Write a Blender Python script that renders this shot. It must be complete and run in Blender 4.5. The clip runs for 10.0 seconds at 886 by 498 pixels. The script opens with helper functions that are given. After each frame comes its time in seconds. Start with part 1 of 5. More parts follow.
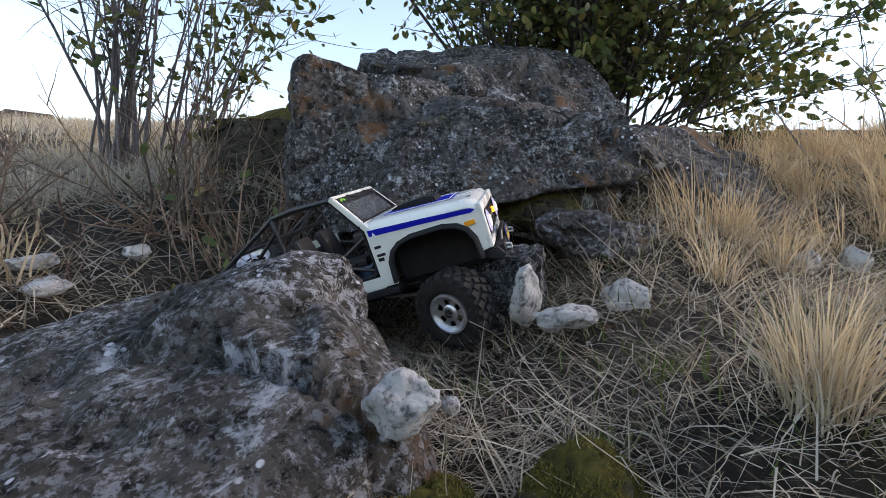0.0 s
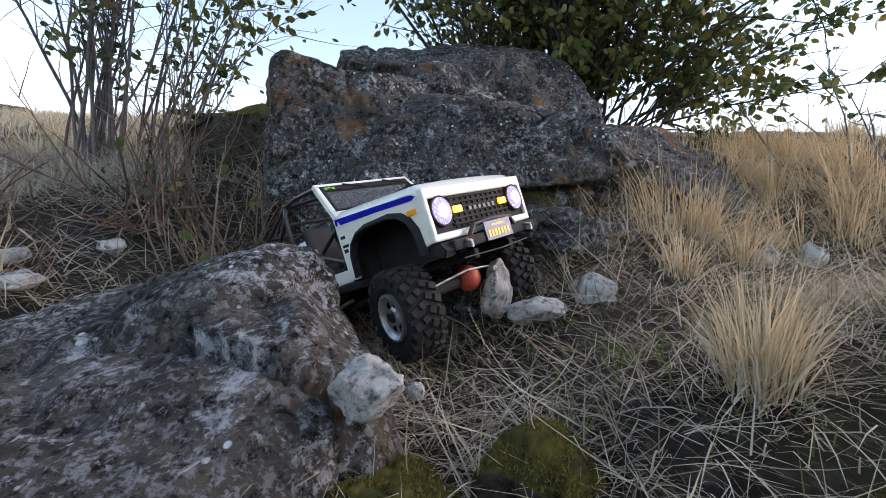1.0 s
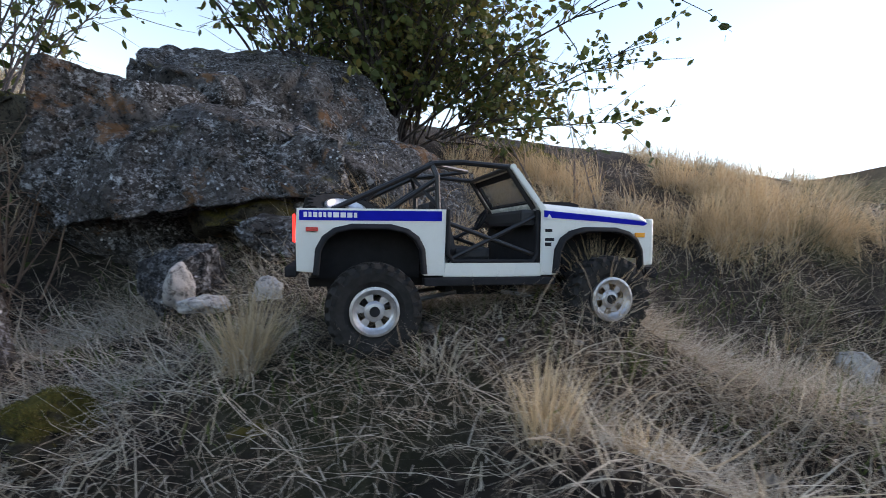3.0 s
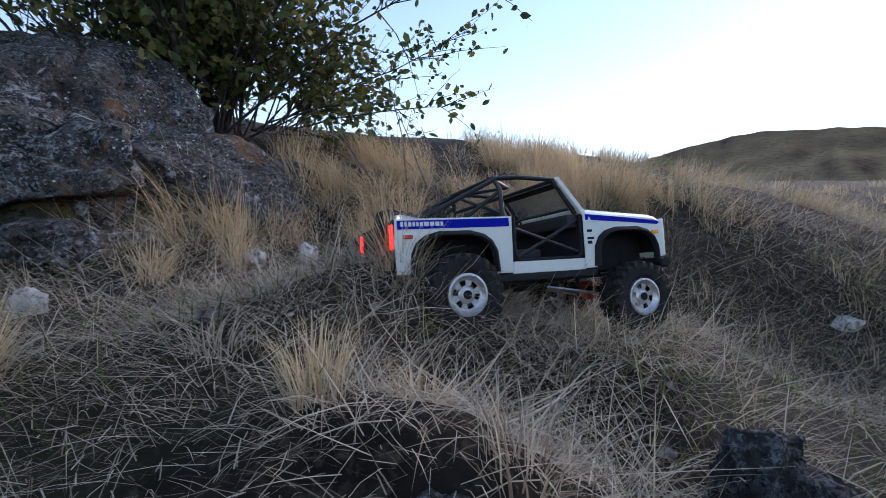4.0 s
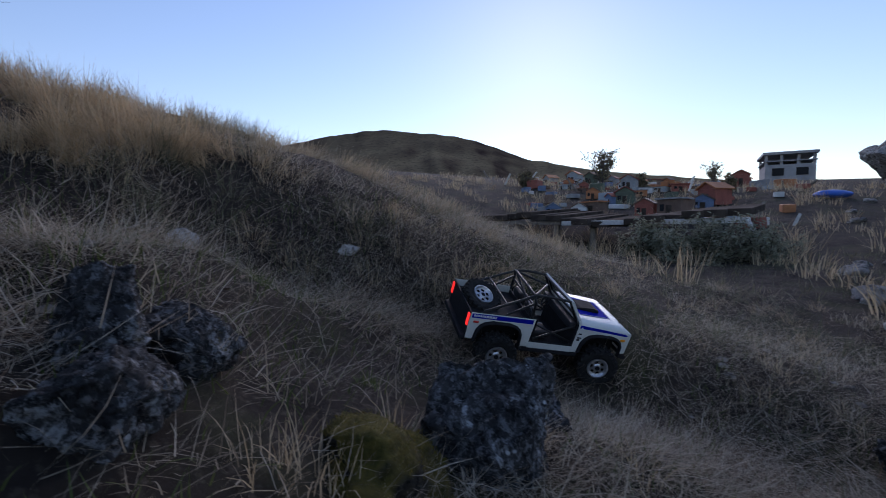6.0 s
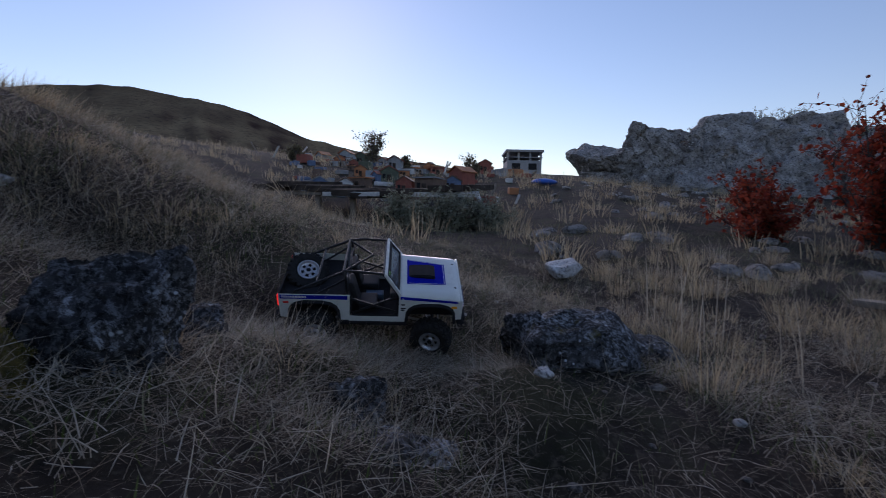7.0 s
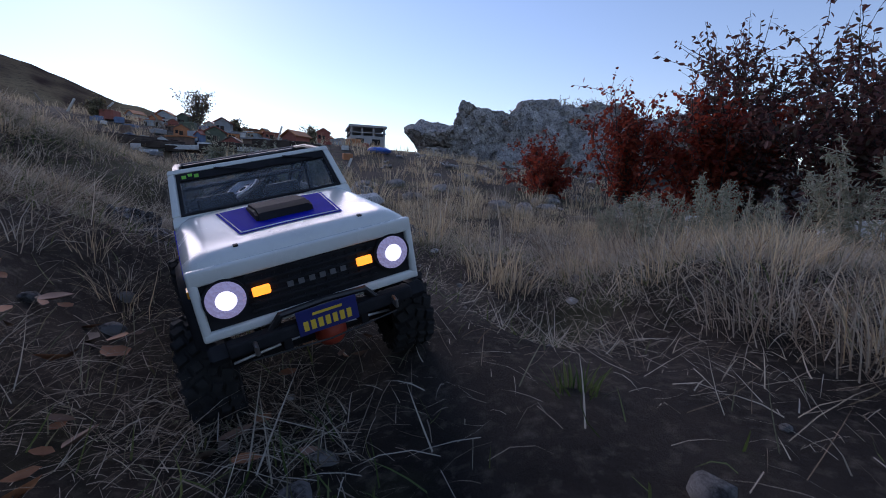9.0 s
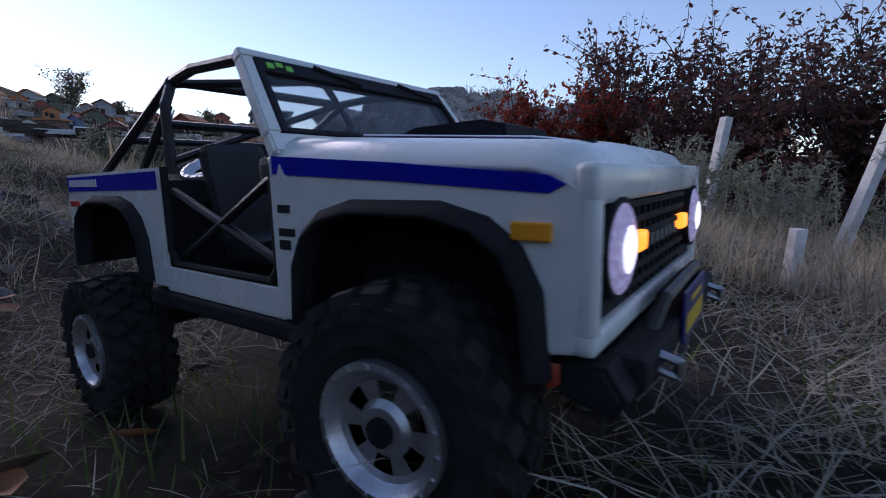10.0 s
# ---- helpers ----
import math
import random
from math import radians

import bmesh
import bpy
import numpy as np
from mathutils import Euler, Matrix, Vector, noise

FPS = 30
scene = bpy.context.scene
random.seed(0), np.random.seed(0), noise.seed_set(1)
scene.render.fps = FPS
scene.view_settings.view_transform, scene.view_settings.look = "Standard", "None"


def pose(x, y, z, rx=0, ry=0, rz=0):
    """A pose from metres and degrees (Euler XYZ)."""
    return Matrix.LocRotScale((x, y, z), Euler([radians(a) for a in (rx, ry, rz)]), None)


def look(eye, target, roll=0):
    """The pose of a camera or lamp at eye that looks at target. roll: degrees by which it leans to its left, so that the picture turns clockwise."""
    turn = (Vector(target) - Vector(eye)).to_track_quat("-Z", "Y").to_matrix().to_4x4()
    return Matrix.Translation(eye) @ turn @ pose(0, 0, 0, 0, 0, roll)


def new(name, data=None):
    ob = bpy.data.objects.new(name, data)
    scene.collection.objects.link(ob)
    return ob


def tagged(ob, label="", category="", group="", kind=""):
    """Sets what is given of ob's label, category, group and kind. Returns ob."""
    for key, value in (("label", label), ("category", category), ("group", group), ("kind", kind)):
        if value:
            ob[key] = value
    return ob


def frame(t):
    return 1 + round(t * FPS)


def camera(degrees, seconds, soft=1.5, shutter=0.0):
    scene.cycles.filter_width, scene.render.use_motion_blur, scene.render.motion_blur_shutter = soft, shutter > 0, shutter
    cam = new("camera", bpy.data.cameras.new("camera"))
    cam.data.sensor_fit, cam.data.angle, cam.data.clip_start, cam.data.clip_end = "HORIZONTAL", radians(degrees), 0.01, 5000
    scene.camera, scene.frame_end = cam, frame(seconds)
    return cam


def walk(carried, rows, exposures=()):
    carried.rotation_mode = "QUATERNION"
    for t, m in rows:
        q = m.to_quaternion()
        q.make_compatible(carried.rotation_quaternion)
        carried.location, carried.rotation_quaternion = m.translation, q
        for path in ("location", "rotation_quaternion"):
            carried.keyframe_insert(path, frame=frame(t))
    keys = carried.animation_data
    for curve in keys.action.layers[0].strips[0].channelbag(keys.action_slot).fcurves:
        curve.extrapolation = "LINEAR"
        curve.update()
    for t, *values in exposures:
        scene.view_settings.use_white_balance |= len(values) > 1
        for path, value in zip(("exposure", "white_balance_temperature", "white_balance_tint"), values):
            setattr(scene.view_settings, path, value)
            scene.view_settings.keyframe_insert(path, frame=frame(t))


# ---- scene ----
cam = camera(86.5, 10.0, soft=0.9, shutter=0.12)
PATH = [
    (0, look((0.652, -0.214, 0.218), (0.188, 1.318, 0.215), 3.9)),
    (0.5, look((0.656, -0.206, 0.221), (0.218, 1.334, 0.216), 4.1)),
    (1, look((0.672, -0.225, 0.214), (0.259, 1.321, 0.208), 4.1)),
    (1.5, look((0.698, -0.242, 0.218), (0.320, 1.313, 0.203), 4.3)),
    (2, look((0.756, -0.270, 0.224), (0.442, 1.298, 0.198), 4.2)),
    (2.5, look((0.902, -0.321, 0.260), (0.647, 1.258, 0.214), 5.4)),
    (3, look((1.107, -0.326, 0.304), (0.947, 1.265, 0.261), 7.0)),
    (3.2, look((1.195, -0.338, 0.302), (1.095, 1.258, 0.284), 8.0)),
    (4.3, look((1.230, -0.305, 0.248), (1.623, 1.246, 0.233), -0.3)),
    (4.5, look((1.248, -0.328, 0.237), (1.719, 1.202, 0.232), 0.4)),
    (5, look((1.290, -0.368, 0.246), (2.041, 1.043, 0.192), 0.8)),
    (5.5, look((1.340, -0.435, 0.231), (2.351, 0.802, 0.145), 0.8)),
    (6.8, look((1.459, -0.801, 0.022), (3.342, -0.137, -0.075), 0.1)),
    (7, look((1.454, -0.811, 0.013), (3.395, -0.349, -0.126), 1.3)),
    (7.5, look((1.438, -0.873, -0.065), (3.431, -0.869, -0.232), 1.8)),
    (8, look((1.21, -1.024, -0.096), (3.196, -1.166, -0.289), 2.1)),
    (8.5, look((1.098, -1.083, -0.172), (3.085, -1.2, -0.366), 2.3)),
    (9, look((1.083, -1.098, -0.242), (3.065, -1.267, -0.449), 1.8)),
    (9.5, look((1.002, -1.11, -0.266), (2.957, -1.46, -0.497), 1.1)),
    (10, look((0.908, -1.168, -0.263), (2.824, -1.684, -0.516), 0.9)),
]
EXPOSURES = [(0.0, 1.5, 7300, 21), (3.0, 1.3, 7000, 21), (5.0, 0.47, 5750, 25), (7.0, -0.34, 6000, 29), (10.0, 0.05, 5850, 30)]
walk(cam, PATH, EXPOSURES)

# ---- light ----
SUN_AZ, SUN_EL = -62.0, 22.0      # veiled evening light from beyond the hill
world = bpy.data.worlds.new("evening_sky")
scene.world = world
world.use_nodes = True
wn = world.node_tree
sky = wn.nodes.new("ShaderNodeTexSky")
sky.sky_type = "NISHITA"
sky.sun_disc = False
sky.sun_elevation = radians(SUN_EL)
sky.sun_rotation = radians(-SUN_AZ)
sky.air_density, sky.dust_density, sky.ozone_density = 1.25, 0.08, 1.5
back = wn.nodes["Background"]
wn.links.new(sky.outputs[0], back.inputs[0])
back.inputs[1].default_value = 0.15
sun = new("sun", bpy.data.lights.new("sun", "SUN"))
sun.data.energy = 1.7
sun.data.angle = radians(45)
sun.data.color = (1.0, 0.88, 0.76)
sun.matrix_basis = look((0, 0, 0), (math.sin(radians(SUN_AZ)) * math.cos(radians(SUN_EL)), -math.cos(radians(SUN_AZ)) * math.cos(radians(SUN_EL)), -math.sin(radians(SUN_EL))))

# ---- materials ----
class Mat:
    """A small builder for procedural materials."""
    def __init__(self, name, rough=0.8, metal=0.0, spec=0.5):
        self.m = bpy.data.materials.new(name)
        self.m.use_nodes = True
        self.t = self.m.node_tree
        self.b = self.t.nodes["Principled BSDF"]
        self.b.inputs["Roughness"].default_value = rough
        self.b.inputs["Metallic"].default_value = metal
        self.b.inputs["Specular IOR Level"].default_value = spec
        self.co = self.t.nodes.new("ShaderNodeTexCoord").outputs["Object"]

    def link(self, a, b):
        self.t.links.new(a, b)

    def noise(self, scale, detail=6, rough=0.6, dist=0.0, co=None):
        n = self.t.nodes.new("ShaderNodeTexNoise")
        n.inputs["Scale"].default_value = scale
        n.inputs["Detail"].default_value = detail
        n.inputs["Roughness"].default_value = rough
        n.inputs["Distortion"].default_value = dist
        self.link(co or self.co, n.inputs["Vector"])
        return n.outputs["Fac"]

    def voronoi(self, scale, feature="F1", out="Distance", co=None):
        n = self.t.nodes.new("ShaderNodeTexVoronoi")
        n.feature = feature
        n.inputs["Scale"].default_value = scale
        self.link(co or self.co, n.inputs["Vector"])
        return n.outputs[out]

    def ramp(self, fac, *stops):
        n = self.t.nodes.new("ShaderNodeValToRGB")
        e = n.color_ramp.elements
        while len(e) < len(stops):
            e.new(0.5)
        for k, (p, c) in zip(e, stops):
            k.position = p
            k.color = (c, c, c, 1) if isinstance(c, (int, float)) else (*c, 1)
        self.link(fac, n.inputs[0])
        return n.outputs[0]

    def mix(self, fac, a, b, mode="MIX"):
        n = self.t.nodes.new("ShaderNodeMix")
        n.data_type, n.blend_type = "RGBA", mode
        for v, i in ((fac, 0), (a, 6), (b, 7)):
            if isinstance(v, (int, float)):
                n.inputs[i].default_value = v if i == 0 else (v, v, v, 1)
            elif isinstance(v, tuple):
                n.inputs[i].default_value = (*v, 1)
            else:
                self.link(v, n.inputs[i])
        return n.outputs[2]

    def island(self):
        return self.t.nodes.new("ShaderNodeNewGeometry").outputs["Random Per Island"]

    def random(self):
        return self.t.nodes.new("ShaderNodeObjectInfo").outputs["Random"]

    def up(self):
        """How far a face looks upwards: 1 on flat tops."""
        g = self.t.nodes.new("ShaderNodeNewGeometry")
        s = self.t.nodes.new("ShaderNodeSeparateXYZ")
        self.link(g.outputs["Normal"], s.inputs[0])
        return s.outputs["Z"]

    def colour(self, c):
        if isinstance(c, tuple):
            self.b.inputs["Base Color"].default_value = (*c, 1)
        else:
            self.link(c, self.b.inputs["Base Color"])
        return self

    def rough(self, r):
        self.link(r, self.b.inputs["Roughness"])
        return self

    def bump(self, h, strength=0.5, dist=0.01):
        n = self.t.nodes.new("ShaderNodeBump")
        n.inputs["Strength"].default_value = strength
        n.inputs["Distance"].default_value = dist
        self.link(h, n.inputs["Height"])
        self.link(n.outputs[0], self.b.inputs["Normal"])
        return self

    def glow(self, c, s):
        self.b.inputs["Emission Color"].default_value = (*c, 1)
        self.b.inputs["Emission Strength"].default_value = s
        return self


def plain(name, c, rough=0.6, metal=0.0, vary=0.12, scale=30.0, spec=0.5):
    """A worn single-colour surface with fine mottling."""
    k = Mat(name, rough, metal, spec)
    n = k.noise(scale, 8)
    k.colour(k.mix(k.ramp(n, (0.3, 0.0), (0.7, 1.0)), tuple(v * (1 - vary) for v in c), tuple(min(1, v * (1 + vary)) for v in c)))
    return k.bump(k.noise(scale * 12, 4), 0.15, 0.002)


def soil_material():
    k = Mat("soil", 0.95, spec=0.2)
    a = k.mix(k.ramp(k.noise(5, 10), (0.35, 0.0), (0.65, 1.0)), (0.014, 0.011, 0.009), (0.068, 0.053, 0.042))
    a = k.mix(k.ramp(k.noise(60, 8), (0.52, 0.0), (0.74, 1.0)), a, (0.13, 0.108, 0.085))
    green = k.ramp(k.noise(1.7, 8, 0.7), (0.52, 0.0), (0.62, 1.0))
    a = k.mix(k.mix(1.0, green, 0.5, "MULTIPLY"), a, (0.05, 0.06, 0.022))
    k.colour(a)
    k.bump(k.mix(0.5, k.noise(45, 10, 0.75), k.noise(190, 10, 0.8)), 1.0, 0.016)
    return k.m


def rock_material(name, dark, light, lichen, amount=0.5, rust=0.1, moss=0.0, scale=1.0):
    """Weathered stone with pale crust lichen, rust-coloured patches and moss on top."""
    k = Mat(name, 0.92, spec=0.2)
    n1, n2 = k.noise(8 * scale, 12, 0.72), k.noise(60 * scale, 10, 0.75)
    a = k.mix(k.ramp(n1, (0.36, 0.0), (0.64, 1.0)), dark, light)
    a = k.mix(k.ramp(n2, (0.40, 1.0), (0.50, 0.0)), a, tuple(v * 0.3 for v in dark))
    patch = k.ramp(k.noise(6 * scale, 8, 0.65), (0.34, 0.0), (0.62, 1.0))
    fine = k.ramp(k.noise(85 * scale, 10, 0.8, 0.3), (0.60 - 0.16 * amount, 0.0), (0.64 - 0.14 * amount, 1.0))
    a = k.mix(k.mix(1.0, fine, patch, "MULTIPLY"), a, tuple(v * 0.75 for v in lichen))
    mid = k.ramp(k.noise(15 * scale, 12, 0.8, 0.4), (0.66 - 0.18 * amount, 0.0), (0.69 - 0.17 * amount, 1.0))
    a = k.mix(k.mix(1.0, mid, k.ramp(n2, (0.40, 0.15), (0.56, 1.0)), "MULTIPLY"), a, lichen)
    white = k.ramp(k.voronoi(48 * scale), (0.14, 1.0), (0.2, 0.0))
    a = k.mix(k.mix(1.0, white, k.ramp(k.noise(11 * scale), (0.52, 0.0), (0.58, 1.0)), "MULTIPLY"), a, tuple(min(0.75, v * 1.35) for v in lichen))
    if rust:
        r = k.ramp(k.noise(4.3 * scale, 9, 0.75, 0.4), (0.70 - rust, 0.0), (0.76 - rust, 1.0))
        a = k.mix(k.mix(1.0, r, 0.7, "MULTIPLY"), a, (0.22, 0.11, 0.045))
    if moss:
        g = k.mix(1.0, k.ramp(k.noise(7 * scale, 10, 0.75), (0.60 - moss * 0.3, 0.0), (0.70 - moss * 0.3, 1.0)), k.ramp(k.up(), (0.25, 0.0), (0.75, 1.0)), "MULTIPLY")
        a = k.mix(g, a, k.mix(k.ramp(n2, (0.3, 0.0), (0.7, 1.0)), (0.035, 0.04, 0.008), (0.19, 0.145, 0.03)))
    k.colour(a)
    k.bump(k.mix(0.5, n1, k.noise(110 * scale, 12, 0.8)), 1.0, 0.016 / scale)
    return k.m


def blade_material(name, *cols, rough=0.75, through_light=0.35):
    """Dry or green stems: every blade has a shade of its own."""
    k = Mat(name, rough, spec=0.25)
    n = len(cols)
    k.colour(k.ramp(k.island(), *[(i / max(1, n - 1), c) for i, c in enumerate(cols)]))
    col = k.b.inputs["Base Color"].links[0].from_socket
    thin = k.t.nodes.new("ShaderNodeBsdfTranslucent")
    k.link(col, thin.inputs[0])
    both = k.t.nodes.new("ShaderNodeMixShader")
    both.inputs[0].default_value = through_light
    k.link(k.b.outputs[0], both.inputs[1])
    k.link(thin.outputs[0], both.inputs[2])
    k.link(both.outputs[0], k.t.nodes["Material Output"].inputs[0])
    return k.m


M_SOIL = soil_material()
M_SLAB = rock_material("lichen_slab_stone", (0.018, 0.016, 0.014), (0.13, 0.115, 0.10), (0.50, 0.51, 0.54), 0.58, 0.10)
M_BOULDER = rock_material("boulder_stone", (0.02, 0.018, 0.016), (0.12, 0.112, 0.108), (0.46, 0.48, 0.50), 0.50, 0.13, 0.1)
M_DARKROCK = rock_material("dark_stone", (0.02, 0.02, 0.022), (0.08, 0.08, 0.082), (0.44, 0.46, 0.48), 0.58, 0.06, 0.15)
M_MOSSROCK = rock_material("mossy_stone", (0.03, 0.026, 0.02), (0.1, 0.085, 0.06), (0.2, 0.2, 0.18), 0.2, 0.1, 1.0)
M_CLIFF = rock_material("outcrop_stone", (0.20, 0.185, 0.175), (0.5, 0.47, 0.44), (0.58, 0.56, 0.53), 0.4, 0.1, 0.0, 0.35)
M_QUARTZ = rock_material("white_quartz", (0.5, 0.48, 0.46), (0.74, 0.73, 0.71), (0.78, 0.78, 0.77), 0.5, 0.04, 0.0)
M_STRAW = blade_material("dry_straw", (0.16, 0.11, 0.08), (0.52, 0.43, 0.31), (0.74, 0.66, 0.52), (0.62, 0.56, 0.47), (0.30, 0.22, 0.15))
M_DULL = blade_material("dull_straw", (0.10, 0.075, 0.055), (0.32, 0.25, 0.18), (0.56, 0.49, 0.38), (0.42, 0.36, 0.28), (0.18, 0.13, 0.09))
M_GOLD = blade_material("golden_grass", (0.52, 0.36, 0.19), (0.74, 0.56, 0.34), (0.72, 0.59, 0.40), (0.38, 0.26, 0.15))
M_MOSSBLADE = blade_material("moss_shoots", (0.05, 0.055, 0.012), (0.12, 0.12, 0.025), (0.22, 0.17, 0.04), (0.08, 0.06, 0.02))
M_STALK = plain("pale_stalk", (0.40, 0.35, 0.26), 0.8, vary=0.3)
M_GREEN = blade_material("green_grass", (0.05, 0.085, 0.02), (0.10, 0.14, 0.04), (0.15, 0.17, 0.06))

M_WHITE = plain("white_body_paint", (0.72, 0.73, 0.72), 0.22, vary=0.03)
_k = Mat("dusty_white_paint", 0.25)
_d = _k.ramp(_k.noise(14, 10, 0.75), (0.45, 0.0), (0.75, 1.0))
_k.colour(_k.mix(_k.mix(1.0, _d, 0.35, "MULTIPLY"), (0.74, 0.745, 0.69), (0.50, 0.47, 0.40)))
_k.rough(_k.ramp(_d, (0.0, 0.18), (1.0, 0.5)))
M_PAINT = _k
M_BLUE = plain("blue_stripe_film", (0.006, 0.012, 0.34), 0.8, vary=0.15, scale=60, spec=0.08)
M_BLACK = plain("black_trim_plastic", (0.018, 0.018, 0.02), 0.75, vary=0.3, scale=60, spec=0.2)
M_TUBE = plain("black_tube", (0.014, 0.014, 0.015), 0.4, vary=0.3)
M_SEAT = plain("black_vinyl", (0.02, 0.02, 0.022), 0.6, vary=0.3)
M_RUBBER = plain("tyre_rubber", (0.022, 0.021, 0.02), 0.85, vary=0.45, scale=90, spec=0.25)
M_RIM = plain("dull_silver_rim", (0.55, 0.55, 0.56), 0.35, 0.85, vary=0.2, scale=120)
M_STEEL = plain("bare_steel", (0.5, 0.5, 0.5), 0.3, 1.0)
M_RED_PART = plain("red_axle_cover", (0.45, 0.06, 0.03), 0.5)
M_AMBER = plain("amber_lens", (0.85, 0.33, 0.02), 0.25)
M_AMBER_ON = Mat("lit_amber_lens", 0.3).colour((0.9, 0.30, 0.02)).glow((1.0, 0.33, 0.02), 1.7)
M_LAMP = Mat("lit_headlamp", 0.12).colour((0.20, 0.20, 0.28)).glow((0.66, 0.64, 1.0), 0.26)
M_LAMP.bump(M_LAMP.voronoi(260), 0.9, 0.004)
M_LAMP_CORE = Mat("headlamp_core", 0.2).colour((0.9, 0.9, 0.95)).glow((0.95, 0.94, 1.0), 1.1)
M_TAIL = Mat("lit_tail_lens", 0.3).colour((0.7, 0.02, 0.02)).glow((1.0, 0.03, 0.02), 1.2)
M_REDLENS = plain("red_lens", (0.6, 0.05, 0.04), 0.25)
M_PLATE = plain("plate_blue", (0.02, 0.025, 0.14), 0.4)
M_YELLOW = plain("plate_yellow", (0.75, 0.5, 0.04), 0.5)
M_DECAL = plain("white_decal", (0.75, 0.75, 0.75), 0.4)
M_LIME = plain("lime_decal", (0.2, 0.6, 0.05), 0.4)
_k = Mat("windscreen_glass", 0.05)
_k.colour((0.45, 0.5, 0.55))
_k.b.inputs["Transmission Weight"].default_value = 0.9
_k.b.inputs["IOR"].default_value = 1.1
M_GLASS = _k

M_TAN = blade_material("tan_grass", (0.42, 0.31, 0.18), (0.68, 0.54, 0.34), (0.62, 0.51, 0.35), (0.29, 0.22, 0.13))
M_PALE = blade_material("pale_grey_straw", (0.42, 0.37, 0.29), (0.62, 0.56, 0.45), (0.50, 0.43, 0.32), (0.28, 0.22, 0.16))
M_SAGE = blade_material("sage_leaf", (0.17, 0.18, 0.12), (0.27, 0.285, 0.20), (0.36, 0.36, 0.27), (0.27, 0.245, 0.17))
M_BRUSH = blade_material("brown_brush", (0.10, 0.07, 0.055), (0.26, 0.175, 0.125), (0.38, 0.29, 0.22), (0.18, 0.125, 0.09))
M_LEAF = blade_material("green_bush_leaf", (0.045, 0.065, 0.02), (0.085, 0.115, 0.035), (0.13, 0.155, 0.05), (0.22, 0.17, 0.05), rough=0.5)
M_REDLEAF = blade_material("red_bush_leaf", (0.14, 0.02, 0.014), (0.30, 0.045, 0.025), (0.40, 0.085, 0.04), (0.20, 0.05, 0.03), rough=0.6, through_light=.5)
M_DUSKLEAF = blade_material("dusky_bush_leaf", (0.07, 0.03, 0.03), (0.15, 0.06, 0.05), (0.20, 0.09, 0.07), (0.10, 0.08, 0.05), rough=0.55, through_light=.45)
M_DEADLEAF = blade_material("dead_leaf", (0.20, 0.075, 0.03), (0.30, 0.14, 0.06), (0.24, 0.16, 0.11), (0.36, 0.28, 0.22))
M_DUSTY = blade_material("dusty_yard_leaf", (0.11, 0.09, 0.06), (0.22, 0.19, 0.11), (0.28, 0.25, 0.15), (0.16, 0.11, 0.07))
M_GREYGREEN = blade_material("grey_green_grass", (0.09, 0.10, 0.06), (0.19, 0.20, 0.12), (0.27, 0.26, 0.17), (0.14, 0.12, 0.07))
M_BARK = plain("grey_bark", (0.13, 0.11, 0.11), 0.85, vary=0.4, scale=80)
M_DARKBARK = plain("dark_bark", (0.05, 0.04, 0.035), 0.9, vary=0.4, scale=80)
M_MOSS = rock_material("cushion_moss", (0.035, 0.04, 0.008), (0.13, 0.115, 0.022), (0.10, 0.07, 0.02), 0.3, 0.12, 0.6, 2.0)
M_WOOD = plain("weathered_board", (0.24, 0.20, 0.16), 0.95, vary=0.35, scale=25, spec=0.08)
M_WPOST = plain("whitewashed_post", (0.62, 0.60, 0.56), 0.8, vary=0.2, scale=40)
M_ROOF = plain("old_roof_board", (0.07, 0.055, 0.045), 0.98, vary=0.5, scale=6, spec=0.04)
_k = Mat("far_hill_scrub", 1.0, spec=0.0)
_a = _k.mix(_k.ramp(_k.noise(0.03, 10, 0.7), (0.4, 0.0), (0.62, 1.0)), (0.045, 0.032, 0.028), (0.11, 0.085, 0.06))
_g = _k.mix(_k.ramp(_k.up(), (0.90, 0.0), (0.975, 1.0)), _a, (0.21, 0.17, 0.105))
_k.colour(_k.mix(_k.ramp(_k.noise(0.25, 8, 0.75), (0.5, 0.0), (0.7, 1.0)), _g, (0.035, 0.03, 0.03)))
M_HILL = _k

# ---- shaping helpers ----
def link_mesh(name, bm, mat, parent=None, label="", smooth=True):
    me = bpy.data.meshes.new(name)
    bm.to_mesh(me)
    bm.free()
    for p in me.polygons:
        p.use_smooth = smooth
    if mat:
        me.materials.append(mat.m if isinstance(mat, Mat) else mat)
    ob = new(name, me)
    if parent:
        ob.parent = parent
    if label:
        tagged(ob, label)
    return ob


def part(name, bm, mat, parent, label="", smooth=False):
    return link_mesh(name, bm, mat, parent, label, smooth)


def mesh_from(name, verts, faces_n, corners, mat, smooth=False):
    """A mesh from flat numpy arrays; all faces have faces_n corners."""
    me = bpy.data.meshes.new(name)
    nf = len(corners) // faces_n
    me.vertices.add(len(verts))
    me.vertices.foreach_set("co", np.asarray(verts, np.float32).ravel())
    me.loops.add(len(corners))
    me.loops.foreach_set("vertex_index", np.asarray(corners, np.int32))
    me.polygons.add(nf)
    me.polygons.foreach_set("loop_start", np.arange(0, len(corners), faces_n, dtype=np.int32))
    me.polygons.foreach_set("use_smooth", np.full(nf, smooth))
    me.update(calc_edges=True)
    me.materials.append(mat.m if isinstance(mat, Mat) else mat)
    return me


